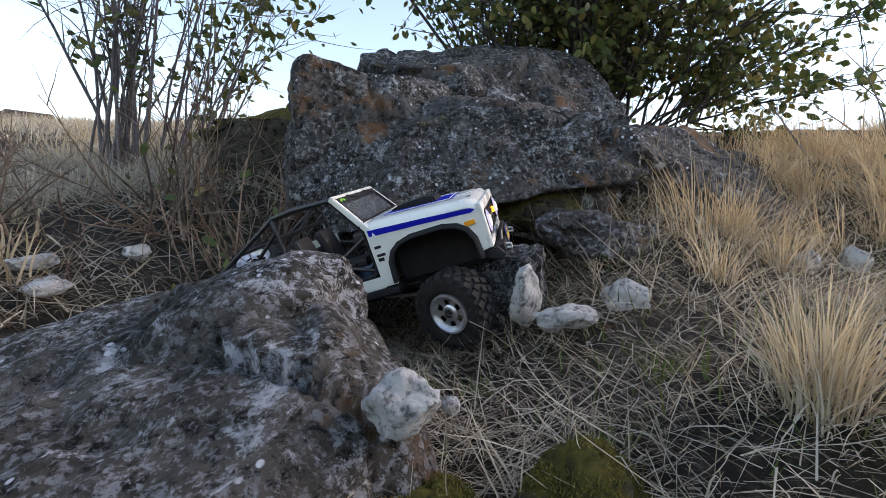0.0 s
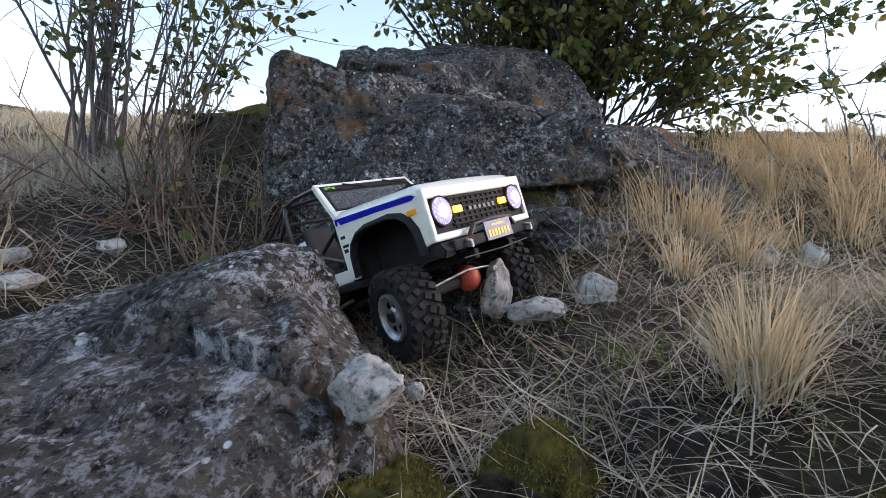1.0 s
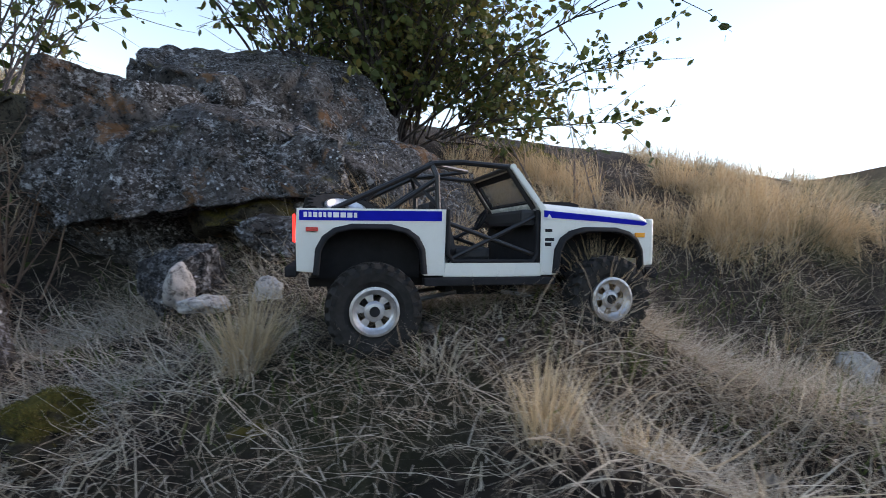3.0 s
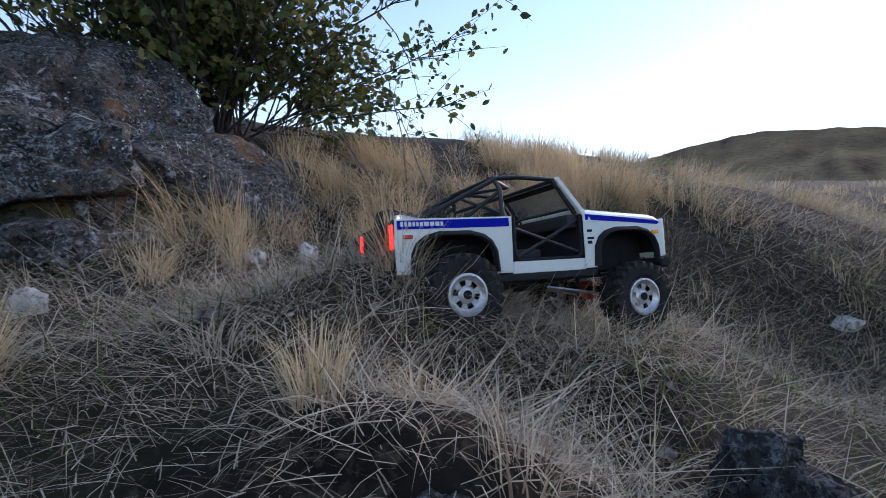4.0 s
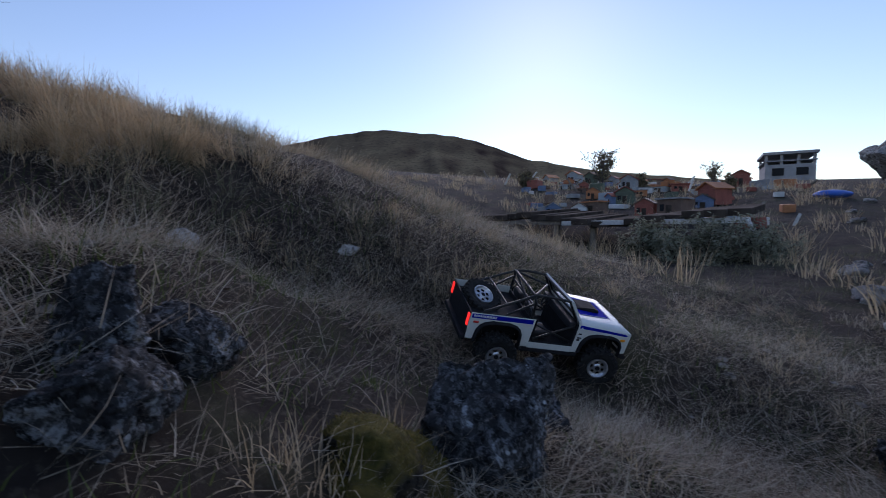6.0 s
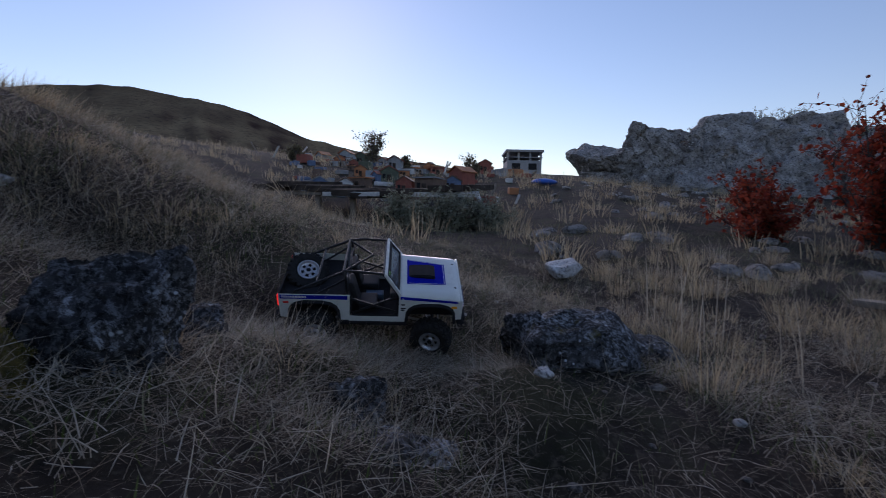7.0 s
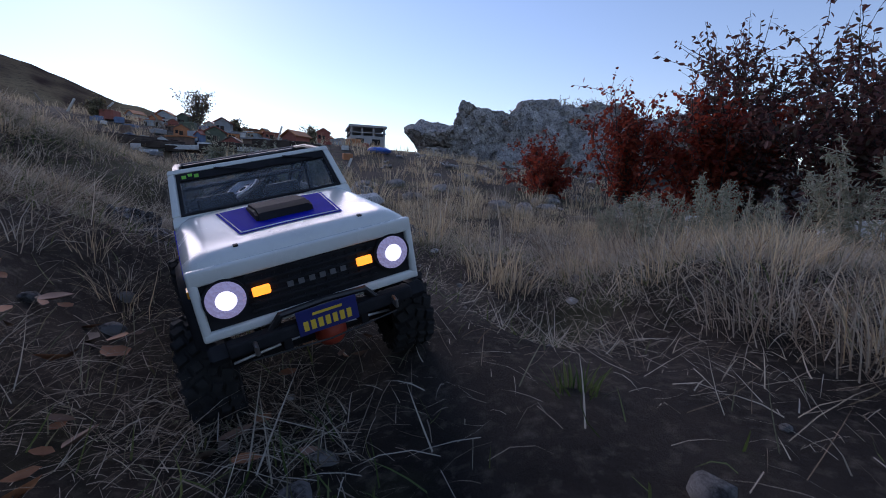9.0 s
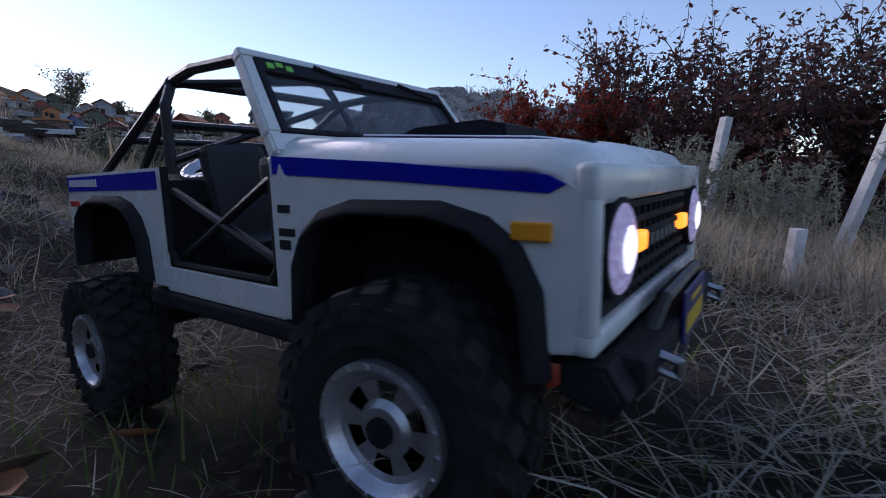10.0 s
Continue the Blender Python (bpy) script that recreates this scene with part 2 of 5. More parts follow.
# ---- the truck's way: it stands on the ground that its wheels have pressed ----
DRIVE = [
    (0, pose(0.333, 0.538, 0.064, 13.8, -20.0, 3.9)),
    (0.5, pose(0.382, 0.509, 0.069, 14.9, -15.7, -19.4)),
    (1, pose(0.415, 0.488, 0.070, 13.7, -16.3, -29.1)),
    (1.5, pose(0.453, 0.477, 0.079, 17.5, -18.2, -33.6)),
    (2, pose(0.639, 0.382, 0.106, 8.8, -10.4, -19.6)),
    (2.5, pose(0.820, 0.374, 0.140, 3.3, -5.4, 8.7)),
    (3, pose(1.094, 0.386, 0.159, -1.4, -6.3, 19.1)),
    (4.5, pose(1.677, 0.509, 0.093, -4.4, 3.7, 4.8)),
    (5, pose(1.960, 0.534, 0.030, -1.1, 26.6, -6.9)),
    (5.5, pose(2.354, 0.384, -0.121, 14.0, 19.4, -19.8)),
    (6.8, pose(2.785, -0.247, -0.307, 26.8, 1.9, -63.5)),
    (7, pose(2.762, -0.300, -0.316, 27.6, 1.2, -71.4)),
    (7.5, pose(2.691, -0.492, -0.296, 48.0, 10.8, -86.3)),
    (8, pose(2.341, -0.742, -0.413, 5.5, 16.0, -133.3)),
    (8.5, pose(2.070, -0.828, -0.435, 9.3, 8.4, -152.3)),
    (9, pose(1.758, -0.942, -0.435, 13.8, 5.2, -154.1)),
    (9.5, pose(1.516, -1.049, -0.443, 9.4, 1.3, -152.6)),
    (10, pose(1.286, -1.191, -0.431, 2.4, -0.9, -140.8)),
]
HANGING = {(0, 0), (0, 1), (.5, 0), (.5, 1), (1, 0), (1, 1), (1.5, 0), (1.5, 1), (7.5, 1), (7.5, 3)}      # wheels in the air
AXLES = ((.156, -.106), (.156, .106), (-.156, -.106), (-.156, .106))


def wheel_spots():
    out = []
    for t, m in DRIVE:
        for i, (x, y) in enumerate(AXLES):
            if (t, i) in HANGING:
                continue
            p = m @ Vector((x, y, .004))
            if all(math.hypot(p.x - q[0], p.y - q[1]) > .12 for q in out):
                out.append((p.x, p.y, p.z))
    return np.array(out)


# ---- the lie of the land ----
KNOTS = np.array([                      # terrace where the truck starts, and the bank before it
    (0.258, 0.334, 0.032), (0.594, 0.326, 0.084), (0.714, 0.558, 0.151), (0.826, 0.270, 0.137), (1.066, 0.302, 0.163), (0.762, 0.710, 0.253), (1.058, 0.790, 0.239), (1.434, 0.462, 0.119),
    (0.594, 0.062, 0.020), (1.010, 0.086, 0.053), (1.322, 0.166, 0.016), (0.218, -0.298, -0.109), (-0.238, 0.038, 0.028), (0.626, -0.234, -0.189), (1.130, -0.210, -0.300)])
KNOTS_B = np.array([                    # down the nose of the slope into the hollow
    (1.330, 0.014, 0.089), (1.7, -.1, -.12), (2.6, -.3, -.27),
    (2.15, -.55, -.37), (2.29, -.75, -.405), (1.7, -.91, -.42), (1.26, -1.1, -.44), (.8, -1.0, -.43), (1.85, -1.4, -.47), (1.3, -.5, -.22)])
KNOTS_C = np.array([                    # the grassy hillside above, and the hollow beyond
    (2.658, 0.646, 0.129), (3.138, 1.126, 0.345), (2.858, 2.326, 0.769), (1.218, 1.206, 0.481), (0.818, 1.094, 0.433), (2.018, 1.126, 0.393), (0.186, 1.214, 0.473), (-0.446, 0.614, 0.217),
    (-1.614, 1.526, 0.593), (4, -.5, -.28), (3.5, -3.4, -.55), (5, -1.5, -.2), (7.7, -1.8, .05), (7, 3, .05), (7, -5, -.45), (6.5, 1.5, -.06), (5.2, .8, -.12), (6.6, 0, -.1)])
KNOTS_D = np.array([(12, 0, .9), (14, -4.5, .68), (30, 0, 2.6), (20, 8, 2.2), (10, 8, 1.6), (-1.382, 5.670, 1.841), (-9.470, 4.646, 1.633), (-25.206, 15.990, 3.993),
                    (0, -6, -.6), (-6, -4, -.2), (10, -12, .0), (-20, -5, .6), (25, -20, 2.0)])
KNOTS_E = np.array([                    # the bank before the terrace, and the foot of the hollow
    (.57, .20, .06), (.72, .22, .05), (.60, .11, .03), (.84, .17, .01), (.78, .12, -.02), (1.05, .22, .06), (.97, .17, .01), (1.22, .24, .08), (1.30, .08, .10),
    (1.60, .02, -.03), (1.62, .20, .07), (1.72, .20, .02), (1.88, .22, -.08), (1.95, .03, -.16), (1.75, .02, -.10), (2.15, .18, -.17), (2.23, -.41, -.30), (2.17, -.53, -.38), (1.85, -1.42, -.452), (1.82, -1.21, -.43)])
WHEELED = wheel_spots()
KN = np.vstack([KNOTS, KNOTS_B, KNOTS_C, KNOTS_D, KNOTS_E])
KN = KN[np.min(np.hypot(KN[:, None, 0] - WHEELED[:, 0], KN[:, None, 1] - WHEELED[:, 1]), axis=1) > .13]
KN = np.vstack([KN, WHEELED])


def _kernel(d):
    return np.sqrt(d * d + 0.02)


def _solve_land():
    d = np.linalg.norm(KN[:, None, :2] - KN[None, :, :2], axis=2)
    n = len(KN)
    a = np.zeros((n + 3, n + 3))
    a[:n, :n] = _kernel(d)
    a[:n, n] = a[n, :n] = 1
    a[:n, n + 1:] = KN[:, :2]
    a[n + 1:, :n] = KN[:, :2].T
    return np.linalg.solve(a, np.r_[KN[:, 2], 0, 0, 0])


LAND = _solve_land()


def land(x, y):
    """Ground height for arrays of x and y, smooth."""
    x, y = np.asarray(x, float), np.asarray(y, float)
    z = LAND[len(KN)] + LAND[len(KN) + 1] * x + LAND[len(KN) + 2] * y
    for (kx, ky, _), w in zip(KN, LAND):
        z = z + w * _kernel(np.hypot(x - kx, y - ky))
    r = np.hypot(x - 1, y)
    f = np.clip((r - 22) / 40, 0, 1)
    f = f * f * (3 - 2 * f)
    return z * (1 - f) + (2.3 + 3.2 * np.clip(-x / 25, 0, 1)) * f


_rg = np.random.RandomState(5)
_ph = _rg.uniform(0, 6.28, (24, 3))
_fr = np.exp(_rg.uniform(np.log(2.0), np.log(38), 24))


def rough_land(x, y):
    """Ground height with small humps and clods."""
    x, y = np.asarray(x, float), np.asarray(y, float)
    z = land(x, y)
    near = 1 / (1 + (np.hypot(x - 1, y) / 12) ** 2)
    for (a, b, c), f in zip(_ph, _fr):
        z = z + near * 0.026 / f ** 1.12 * np.sin(f * (x * math.cos(a) + y * math.sin(a)) + b + 1.3 * np.sin(f * 0.6 * (y * math.cos(c) - x * math.sin(c))))
    return z


# the terrace with the boulder is laid out on a plot of its own, which lies aslant on the hillside
PLOT = Matrix(((0.7580, -0.2555, -0.0102, 0.6761), (0.2497, 0.7462, -0.1441, -0.1302), (0.0555, 0.1334, 0.7869, -0.1699), (0, 0, 0, 1)))


def plot_xy(x, y):
    v = PLOT @ Vector((x, y, 0.28 + max(0.0, y - 0.9) * 0.25))
    return v.x, v.y


def gz(x, y):
    return float(rough_land(x, y))


def build_ground():
    core = np.arange(-3.0, 3.001, 0.022)
    out = [3.0]
    while out[-1] < 900:
        out.append(out[-1] + max(0.03, (out[-1] - 2.6) * 0.075))
    out = np.array(out[1:])
    axis = np.r_[-out[::-1], core, out]
    gx, gy = np.meshgrid(axis + 1.1, axis - 0.1, indexing="ij")
    verts = np.stack([gx, gy, rough_land(gx, gy)], -1).reshape(-1, 3)
    n = len(axis)
    i = (np.arange(n - 1)[:, None] * n + np.arange(n - 1)[None]).ravel()
    corners = np.stack([i, i + n, i + n + 1, i + 1], 1).ravel()
    me = mesh_from("ground", verts, 4, corners, M_SOIL, True)
    tagged(new("ground", me), "dark stony soil slope with straw litter and moss", "ground", kind="structure")


build_ground()


# ---- stones ----
def blob(size, seed, detail=4, rough=0.28, flat=0.0, facets=7, chips=0.0, ridge=1.0, deep=0.62, box=1.0):
    """A broken stone: a ball cut by planes, roughened at two scales. size: half axes."""
    rnd = random.Random(seed)
    bm = bmesh.new()
    bmesh.ops.create_icosphere(bm, subdivisions=detail, radius=1)
    planes = []
    for _ in range(facets):
        v = Vector((rnd.gauss(0, 1), rnd.gauss(0, 1), rnd.gauss(0, 0.8))).normalized()
        planes.append((v, rnd.uniform(deep, 0.9)))
    off = Vector((seed * 3.17, seed * 1.91, seed * 0.73))
    for v in bm.verts:
        p = Vector([math.copysign(abs(c) ** box, c) for c in v.co]) if box != 1 else v.co.copy()
        for n, d in planes:
            s = p.dot(n) - d
            if s > 0:
                p -= n * s * 0.92
        h = noise.fractal(p * 1.6 * ridge + off, 1.0, 2.0, 5) * rough
        c = noise.cell(p * 5 + off) * chips
        p *= 1 + h * 0.55 + c * 0.05
        p += Vector((0, 0, 1)) * noise.noise(p * 7 + off) * rough * 0.12
        if flat and p.z > flat:
            p.z = flat + (p.z - flat) * 0.25
        v.co = Vector((p.x * size[0], p.y * size[1], p.z * size[2]))
    return bm


def blades(roots, az, length, lean, bend, width, rng, k=4):
    """Tapered curved strips: flat arrays of vertices and quads."""
    n = len(roots)
    pos = np.array(roots, float)
    s = np.linspace(0, 1, k)
    out = np.zeros((n, k, 2, 3))
    tw = az + np.pi / 2 + rng.normal(0, .5, n)
    side = np.stack([np.cos(tw), np.sin(tw), rng.normal(0, .25, n)], 1)
    for i in range(k):
        w = width * float(np.interp(s[i], (0, .33, .67, 1), (1, .9, .62, .10)))
        out[:, i, 0] = pos - side * w[:, None] / 2
        out[:, i, 1] = pos + side * w[:, None] / 2
        th = lean + bend * s[i]
        step = length / (k - 1)
        pos = pos + np.stack([np.sin(th) * np.cos(az), np.sin(th) * np.sin(az), np.cos(th)], 1) * step[:, None]
    base = (np.arange(n) * k * 2)[:, None]
    q = []
    for i in range(k - 1):
        q.append(np.concatenate([base + 2 * i, base + 2 * i + 1, base + 2 * i + 3, base + 2 * i + 2], 1))
    return out.reshape(-1, 3), np.stack(q, 1).reshape(-1)

def merge(*bms):
    out = bmesh.new()
    for bm, m in bms:
        bmesh.ops.transform(bm, matrix=m, verts=bm.verts)
        me = bpy.data.meshes.new("tmp")
        bm.to_mesh(me)
        bm.free()
        out.from_mesh(me)
        bpy.data.meshes.remove(me)
    return out


def craggy(bm, amount, scale, seed):
    """Cracks and ledges on a stone, along its normals."""
    off = Vector((seed * 1.7, seed * 2.3, seed * 0.9))
    bm.normal_update()
    for v in bm.verts:
        p = v.co * scale + off
        c = abs(noise.noise(p)) * 1.6
        f = noise.fractal(p * 2.7, 0.9, 2.1, 5)
        v.co += v.normal * amount * (min(c, 0.5) - 0.3 + 0.30 * f)
    return bm


def fracture(bm, cells, step, groove, seed, stretch=(1, 1, 1), width=.035, slant=.11):
    """Blocks parted by cracks: each block stands out by a depth of its own."""
    rs = np.random.RandomState(seed)
    bm.normal_update()
    co = np.array([v.co for v in bm.verts]) * np.array(stretch)
    lo, hi = co.min(0), co.max(0)
    warp = np.array([noise.noise_vector(v.co * (2.2 / max(hi - lo)) * 2 + Vector((seed, 0, 0))) for v in bm.verts]) * max(hi - lo) * .05
    pts = rs.uniform(lo, hi, (cells, 3))
    out = rs.uniform(-1, 1, cells) * step
    d = np.linalg.norm((co + warp)[:, None] - pts[None], axis=2)
    o = np.argsort(d, axis=1)[:, :2]
    r = np.arange(len(co))
    edge = (d[r, o[:, 1]] - d[r, o[:, 0]]) / (max(hi - lo) * width)
    tilt = rs.normal(0, slant, (cells, 3))
    k = out[o[:, 0]] + np.sum((co - pts[o[:, 0]]) * tilt[o[:, 0]], axis=1) - groove * np.exp(-(edge * 2.2) ** 2)
    k = np.clip(k, -max(hi - lo) * .07, max(hi - lo) * .015)
    for v, m in zip(bm.verts, k):
        v.co += v.normal * float(m)
    return bm


def crag(size, seed, cuts=9, edge=.05, rough=.03, deep=(.70, .96), steep=1.0):
    """An angular block: a box cut by planes, then chipped and roughened."""
    rnd = random.Random(seed)
    bm = bmesh.new()
    bmesh.ops.create_cube(bm, size=2)
    for _ in range(cuts):
        n = Vector((rnd.gauss(0, 1), rnd.gauss(0, 1), rnd.gauss(0, .9) * steep)).normalized()
        r = bmesh.ops.bisect_plane(bm, geom=bm.verts[:] + bm.edges[:] + bm.faces[:], plane_co=n * rnd.uniform(*deep), plane_no=n, clear_outer=True)
        cut = [e for e in r["geom_cut"] if isinstance(e, bmesh.types.BMEdge)]
        if len(cut) > 2:
            bmesh.ops.contextual_create(bm, geom=cut)
    for v in bm.verts:
        v.co = Vector((v.co.x * size[0], v.co.y * size[1], v.co.z * size[2]))
    for _ in range(9):
        bmesh.ops.triangulate(bm, faces=[f for f in bm.faces if len(f.verts) > 3])
        long = [e for e in bm.edges if e.calc_length() > edge]
        if not long:
            break
        bmesh.ops.subdivide_edges(bm, edges=long, cuts=1)
    bmesh.ops.triangulate(bm, faces=[f for f in bm.faces if len(f.verts) > 3])
    bmesh.ops.recalc_face_normals(bm, faces=bm.faces)
    bm.normal_update()
    off = Vector((seed * 3.1, seed * 1.7, seed * .9))
    big = max(size)
    for v in bm.verts:
        p = v.co / big
        ledge = noise.cell(Vector((p.x * 3.0, p.y * 3.0, p.z * 7.0 + .8 * noise.noise(p * 2 + off))) + off)
        h = noise.fractal(p * 3.2 + off, .9, 2.1, 6) + .16 * ledge - .8 * max(0, .12 - abs(noise.noise(p * 4.5 + off))) / .12
        v.co += v.normal * h * rough * big
    return bm


def big_boulder():
    lobes = [((.76, .60, .80), 5, pose(.20, 1.84, .38, 4, 8, 14), 22, (.60, .82)), ((.42, .40, .52), 8, pose(-.20, 1.58, .38, -4, -14, -8), 15, (.64, .86)), ((.46, .28, .15), 12, pose(.02, 1.30, .50, 22, -18, -4), 10, (.66, .9)),
             ((.38, .32, .34), 21, pose(.60, 1.54, .38, 8, 24, -10), 13, (.64, .88)), ((.20, .16, .12), 27, pose(.32, 1.28, .44, 10, 10, 20), 9, (.66, .9))]
    bm = merge(*[(crag(z, k, c, .020, .042, dp), m) for z, k, m, c, dp in lobes])
    ob = link_mesh("boulder", bm, M_BOULDER)
    ob.matrix_basis = PLOT
    return tagged(ob, "large cracked grey boulder crusted with lichen and rust patches", "boulder")


big_boulder()


def near_slab():
    bm = merge((craggy(fracture(blob((.425, .35, .195), 8, detail=6, rough=.10, facets=5, deep=.86, box=.8), 16, .010, .014, 3, slant=.05), .020, 7, 4), pose(-.456, .451, .074, 10.3, -22.4, 17.9)),
               (craggy(blob((.17, .11, .085), 21, detail=5, rough=.2, facets=6), .014, 6, 9), pose(-.275, .58, .290, 10, -16, 8)))
    ob = link_mesh("rock_slab", bm, M_SLAB)
    ob.matrix_basis = PLOT
    return tagged(ob, "low tilted rock slab mottled with grey and white lichen", "rock slab")


near_slab()
def fuzz(ob, s, k):
    """A pile of tiny moss shoots over the upper side of a rock."""
    rs = np.random.RandomState(k)
    vs = [v for v in ob.data.vertices if v.normal.z > .35 and noise.noise(v.co * (2.2 / max(s)) + Vector((k, 0, 0))) > -.15]
    if not vs:
        return
    pick = rs.randint(0, len(vs), 5200)
    co = np.array([vs[i].co for i in pick]) + rs.normal(0, .002, (5200, 3))
    v, q = blades(co, rs.uniform(0, 6.28, 5200), rs.uniform(.002, .0055, 5200), np.abs(rs.normal(.5, .4, 5200)), rs.normal(.5, .4, 5200), rs.uniform(.0008, .0016, 5200), rs)
    moss = new("moss", mesh_from("moss", v, 4, q, M_MOSSBLADE))
    moss.parent = ob
    tagged(moss, "golden-green moss")


LEDGE = "low dark rock with moss beside the boulder"
for x, y, z, s, k, tn, m, lab in (
        (.36, 1.06, .34, (.16, .10, .07), 31, (0, 8, 20), M_BOULDER, "angular grey rock ledge beside the moss"),
        (.28, 1.22, .36, (.24, .15, .09), 33, (-8, 4, 10), M_MOSSROCK, "rock ledge covered with golden-green moss"),
        (-.62, 2.1, .55, (.42, .24, .20), 36, (0, 0, 5), M_MOSSROCK, "mossy rock behind the bare shrub"),
        (.12, .87, .24, (.10, .08, .10), 37, (0, 0, 0), M_DARKROCK, "dark rock under the boulder"),
        (-.035, .345, .180, (.065, .055, .045), 41, (0, 0, 10), M_MOSS, "cushion of golden-green moss on a rock"),
        (.115, .35, .19, (.075, .06, .065), 43, (0, 0, 40), M_MOSSROCK, "dark rounded rock with moss on top"),
        (.42, .28, .18, (.12, .07, .06), 44, (0, 10, 0), M_MOSSROCK, "mossy clod at the edge of the bank"),
        (.66, .22, .15, (.14, .07, .06), 47, (0, -6, 14), M_MOSSROCK, "mossy clod at the edge of the bank"),
        (.95, .16, .11, (.12, .07, .06), 49, (0, 0, -10), M_MOSSROCK, "dark mossy clod in the bank"),
        (1.554, 0.030, 0.037, (0.044, 0.041, 0.074), 52, (0, 8, 30), M_DARKROCK, "upright dark rock splashed with white lichen"),
        (1.666, 0.054, -0.003, (0.065, 0.053, 0.059), 53, (0, -14, 10), M_DARKROCK, "dark rock with white lichen on its crest"),
        (1.538, -0.074, -0.011, (0.065, 0.041, 0.053), 55, (10, 0, 40), M_DARKROCK, "dark lichen-spotted rock in the bank"),
        (1.258, -0.026, 0.061, (0.053, 0.036, 0.047), 58, (0, 12, -20), M_DARKROCK, "dark rock half buried in straw"),
        (1.98, -.16, -.20, (.10, .10, .15), 61, (0, 0, 15), M_DARKROCK, "dark upright rock with white lichen spots"),
        # real mossy rock, whose dark mass also stands in for shadow on the bank
        (1.80, -.13, -.20, (.15, .13, .10), 62, (6, 0, 40), M_MOSSROCK, "mossy bank of earth and rock, a dark mass for its shadow"),
        (2.20, -.10, -.24, (.10, .08, .06), 63, (0, 6, 50), M_DARKROCK, "low dark rock beside the wheel track"),
        (2.22, -.47, -.38, (.06, .05, .09), 66, (0, 10, 0), M_DARKROCK, "grey stone spike in the grass"),
        (2.14, -.58, -.385, (.12, .075, .06), 68, (0, 8, -30), M_SLAB, "pale grey stone with a white crust")):
    bm = crag(tuple(c * 1.05 for c in s), k, 12, max(s) * .055, .07, (.62, .92)) if m is M_DARKROCK else craggy(fracture(blob(s, k, detail=5, rough=.2, facets=9, box=.85), 9, max(s) * .05, max(s) * .06, k), min(s) * .2, (3.0 if m is M_MOSS else 1.0) / max(s), k)
    ob = link_mesh("rock", bm, m)
    ob.matrix_basis = (PLOT if x < 1.2 else Matrix()) @ pose(x, y, z, *tn)
    tagged(ob, lab, "rock")
    if m in (M_MOSS, M_MOSSROCK):
        fuzz(ob, s, k)

bm = merge((craggy(fracture(blob((.37, .20, .15), 12, detail=6, rough=.14, facets=8, deep=.7, box=.9), 14, .012, .016, 3, (1, 2, 1)), .010, 9, 3), pose(2.88, -.90, -.40, -6, 14, -32)),
           (craggy(fracture(blob((.22, .14, .10), 15, detail=5, rough=.2, facets=8), 8, .01, .012, 4), .010, 9, 5), pose(3.02, -1.08, -.45, 0, 10, -40)))
tagged(link_mesh("black_rock", bm, M_DARKROCK), "long black rock ridge with white lichen patches", "rock")

# white quartz stones
for x, y, z, s, k in ((-.054, .392, .284, (.029, .040, .031), 70), (-.010, .43, .262, (.013, .011, .010), 71), (.318, .80, .268, (.046, .034, .034), 72),
                      (.195, .735, .255, (.055, .03, .020), 73), (.135, .785, .275, (.038, .022, .055), 74), (.74, .93, .305, (.035, .03, .03), 75),
                      (.885, .965, .30, (.03, .028, .034), 76), (1.95, .82, gz(1.95, .82), (0.056, 0.040, 0.040), 77), (2.46, .72, gz(2.46, .72), (0.048, 0.040, 0.024), 78),
                      (2.13, -.575, -.368, (.045, .03, .018), 79), (4.18, -.87, -.27, (.16, .09, .06), 82),
                      (-1.15, 1.0, .27, (.06, .05, .025), 83), (-.80, .93, .26, (.05, .04, .02), 87), (-.72, 1.10, .30, (.03, .025, .02), 88), (-1.02, .86, .24, (.045, .04, .02), 89), (-1.30, 1.15, .30, (.05, .04, .025), 90), (-.95, 1.08, .28, (.05, .04, .02), 84), (1.115, -1.03, -.425, (.05, .035, .025), 85), (2.42, -.80, -.30, (.02, .02, .012), 86)):
    bm = craggy(blob(s, k, detail=5, rough=.3, facets=10), min(s) * .22, .6 / max(s), k)
    ob = link_mesh("quartz_stone", bm, M_QUARTZ)
    ob.matrix_basis = (PLOT if x < 1.1 else Matrix()) @ pose(x, y, z, 0, 0, k * 37 % 360)
    tagged(ob, "white quartz stone with grey veins", "stone", "quartz stones")

# outcrop of layered rock across the hollow
def outcrop():
    root = new("rock_outcrop")
    tagged(root, "pale grey outcrop of layered rock across the hollow", "rock outcrop")
    for x, y, z, sx, sy, sz, k, tn in ((17.2, -2.3, 1.75, 1.5, 1.15, .50, 4, (8, 3, 10)), (17.2, -2.5, .95, 1.3, 1.0, .6, 5, (0, 3, 0)), (16.8, -3.7, 1.45, 1.6, 1.3, 1.10, 8, (5, 4, -8)),
                                       (16.4, -5.2, 1.55, 1.7, 1.5, 1.30, 11, (-3, 3, 15)), (16.2, -6.9, 1.5, 1.8, 1.6, 1.25, 13, (-5, 2, -10)), (15.8, -8.6, 1.3, 1.9, 1.7, 1.2, 15, (0, -4, 5)),
                                       (14.6, -10.2, 1.1, 1.7, 1.8, 1.1, 19, (0, 0, 0)), (15.7, -4.9, .75, 1.2, 1.5, .6, 23, (0, 10, 20)), (16.0, -3.0, .6, .8, .9, .4, 29, (0, 14, -10))):
        ob = part("rock_block", crag((sx, sy, sz), k, 14, .12, .075, (.74, 1.0), .7), M_CLIFF, root)
        ob.matrix_basis = pose(x, y, z, *tn)
    return root


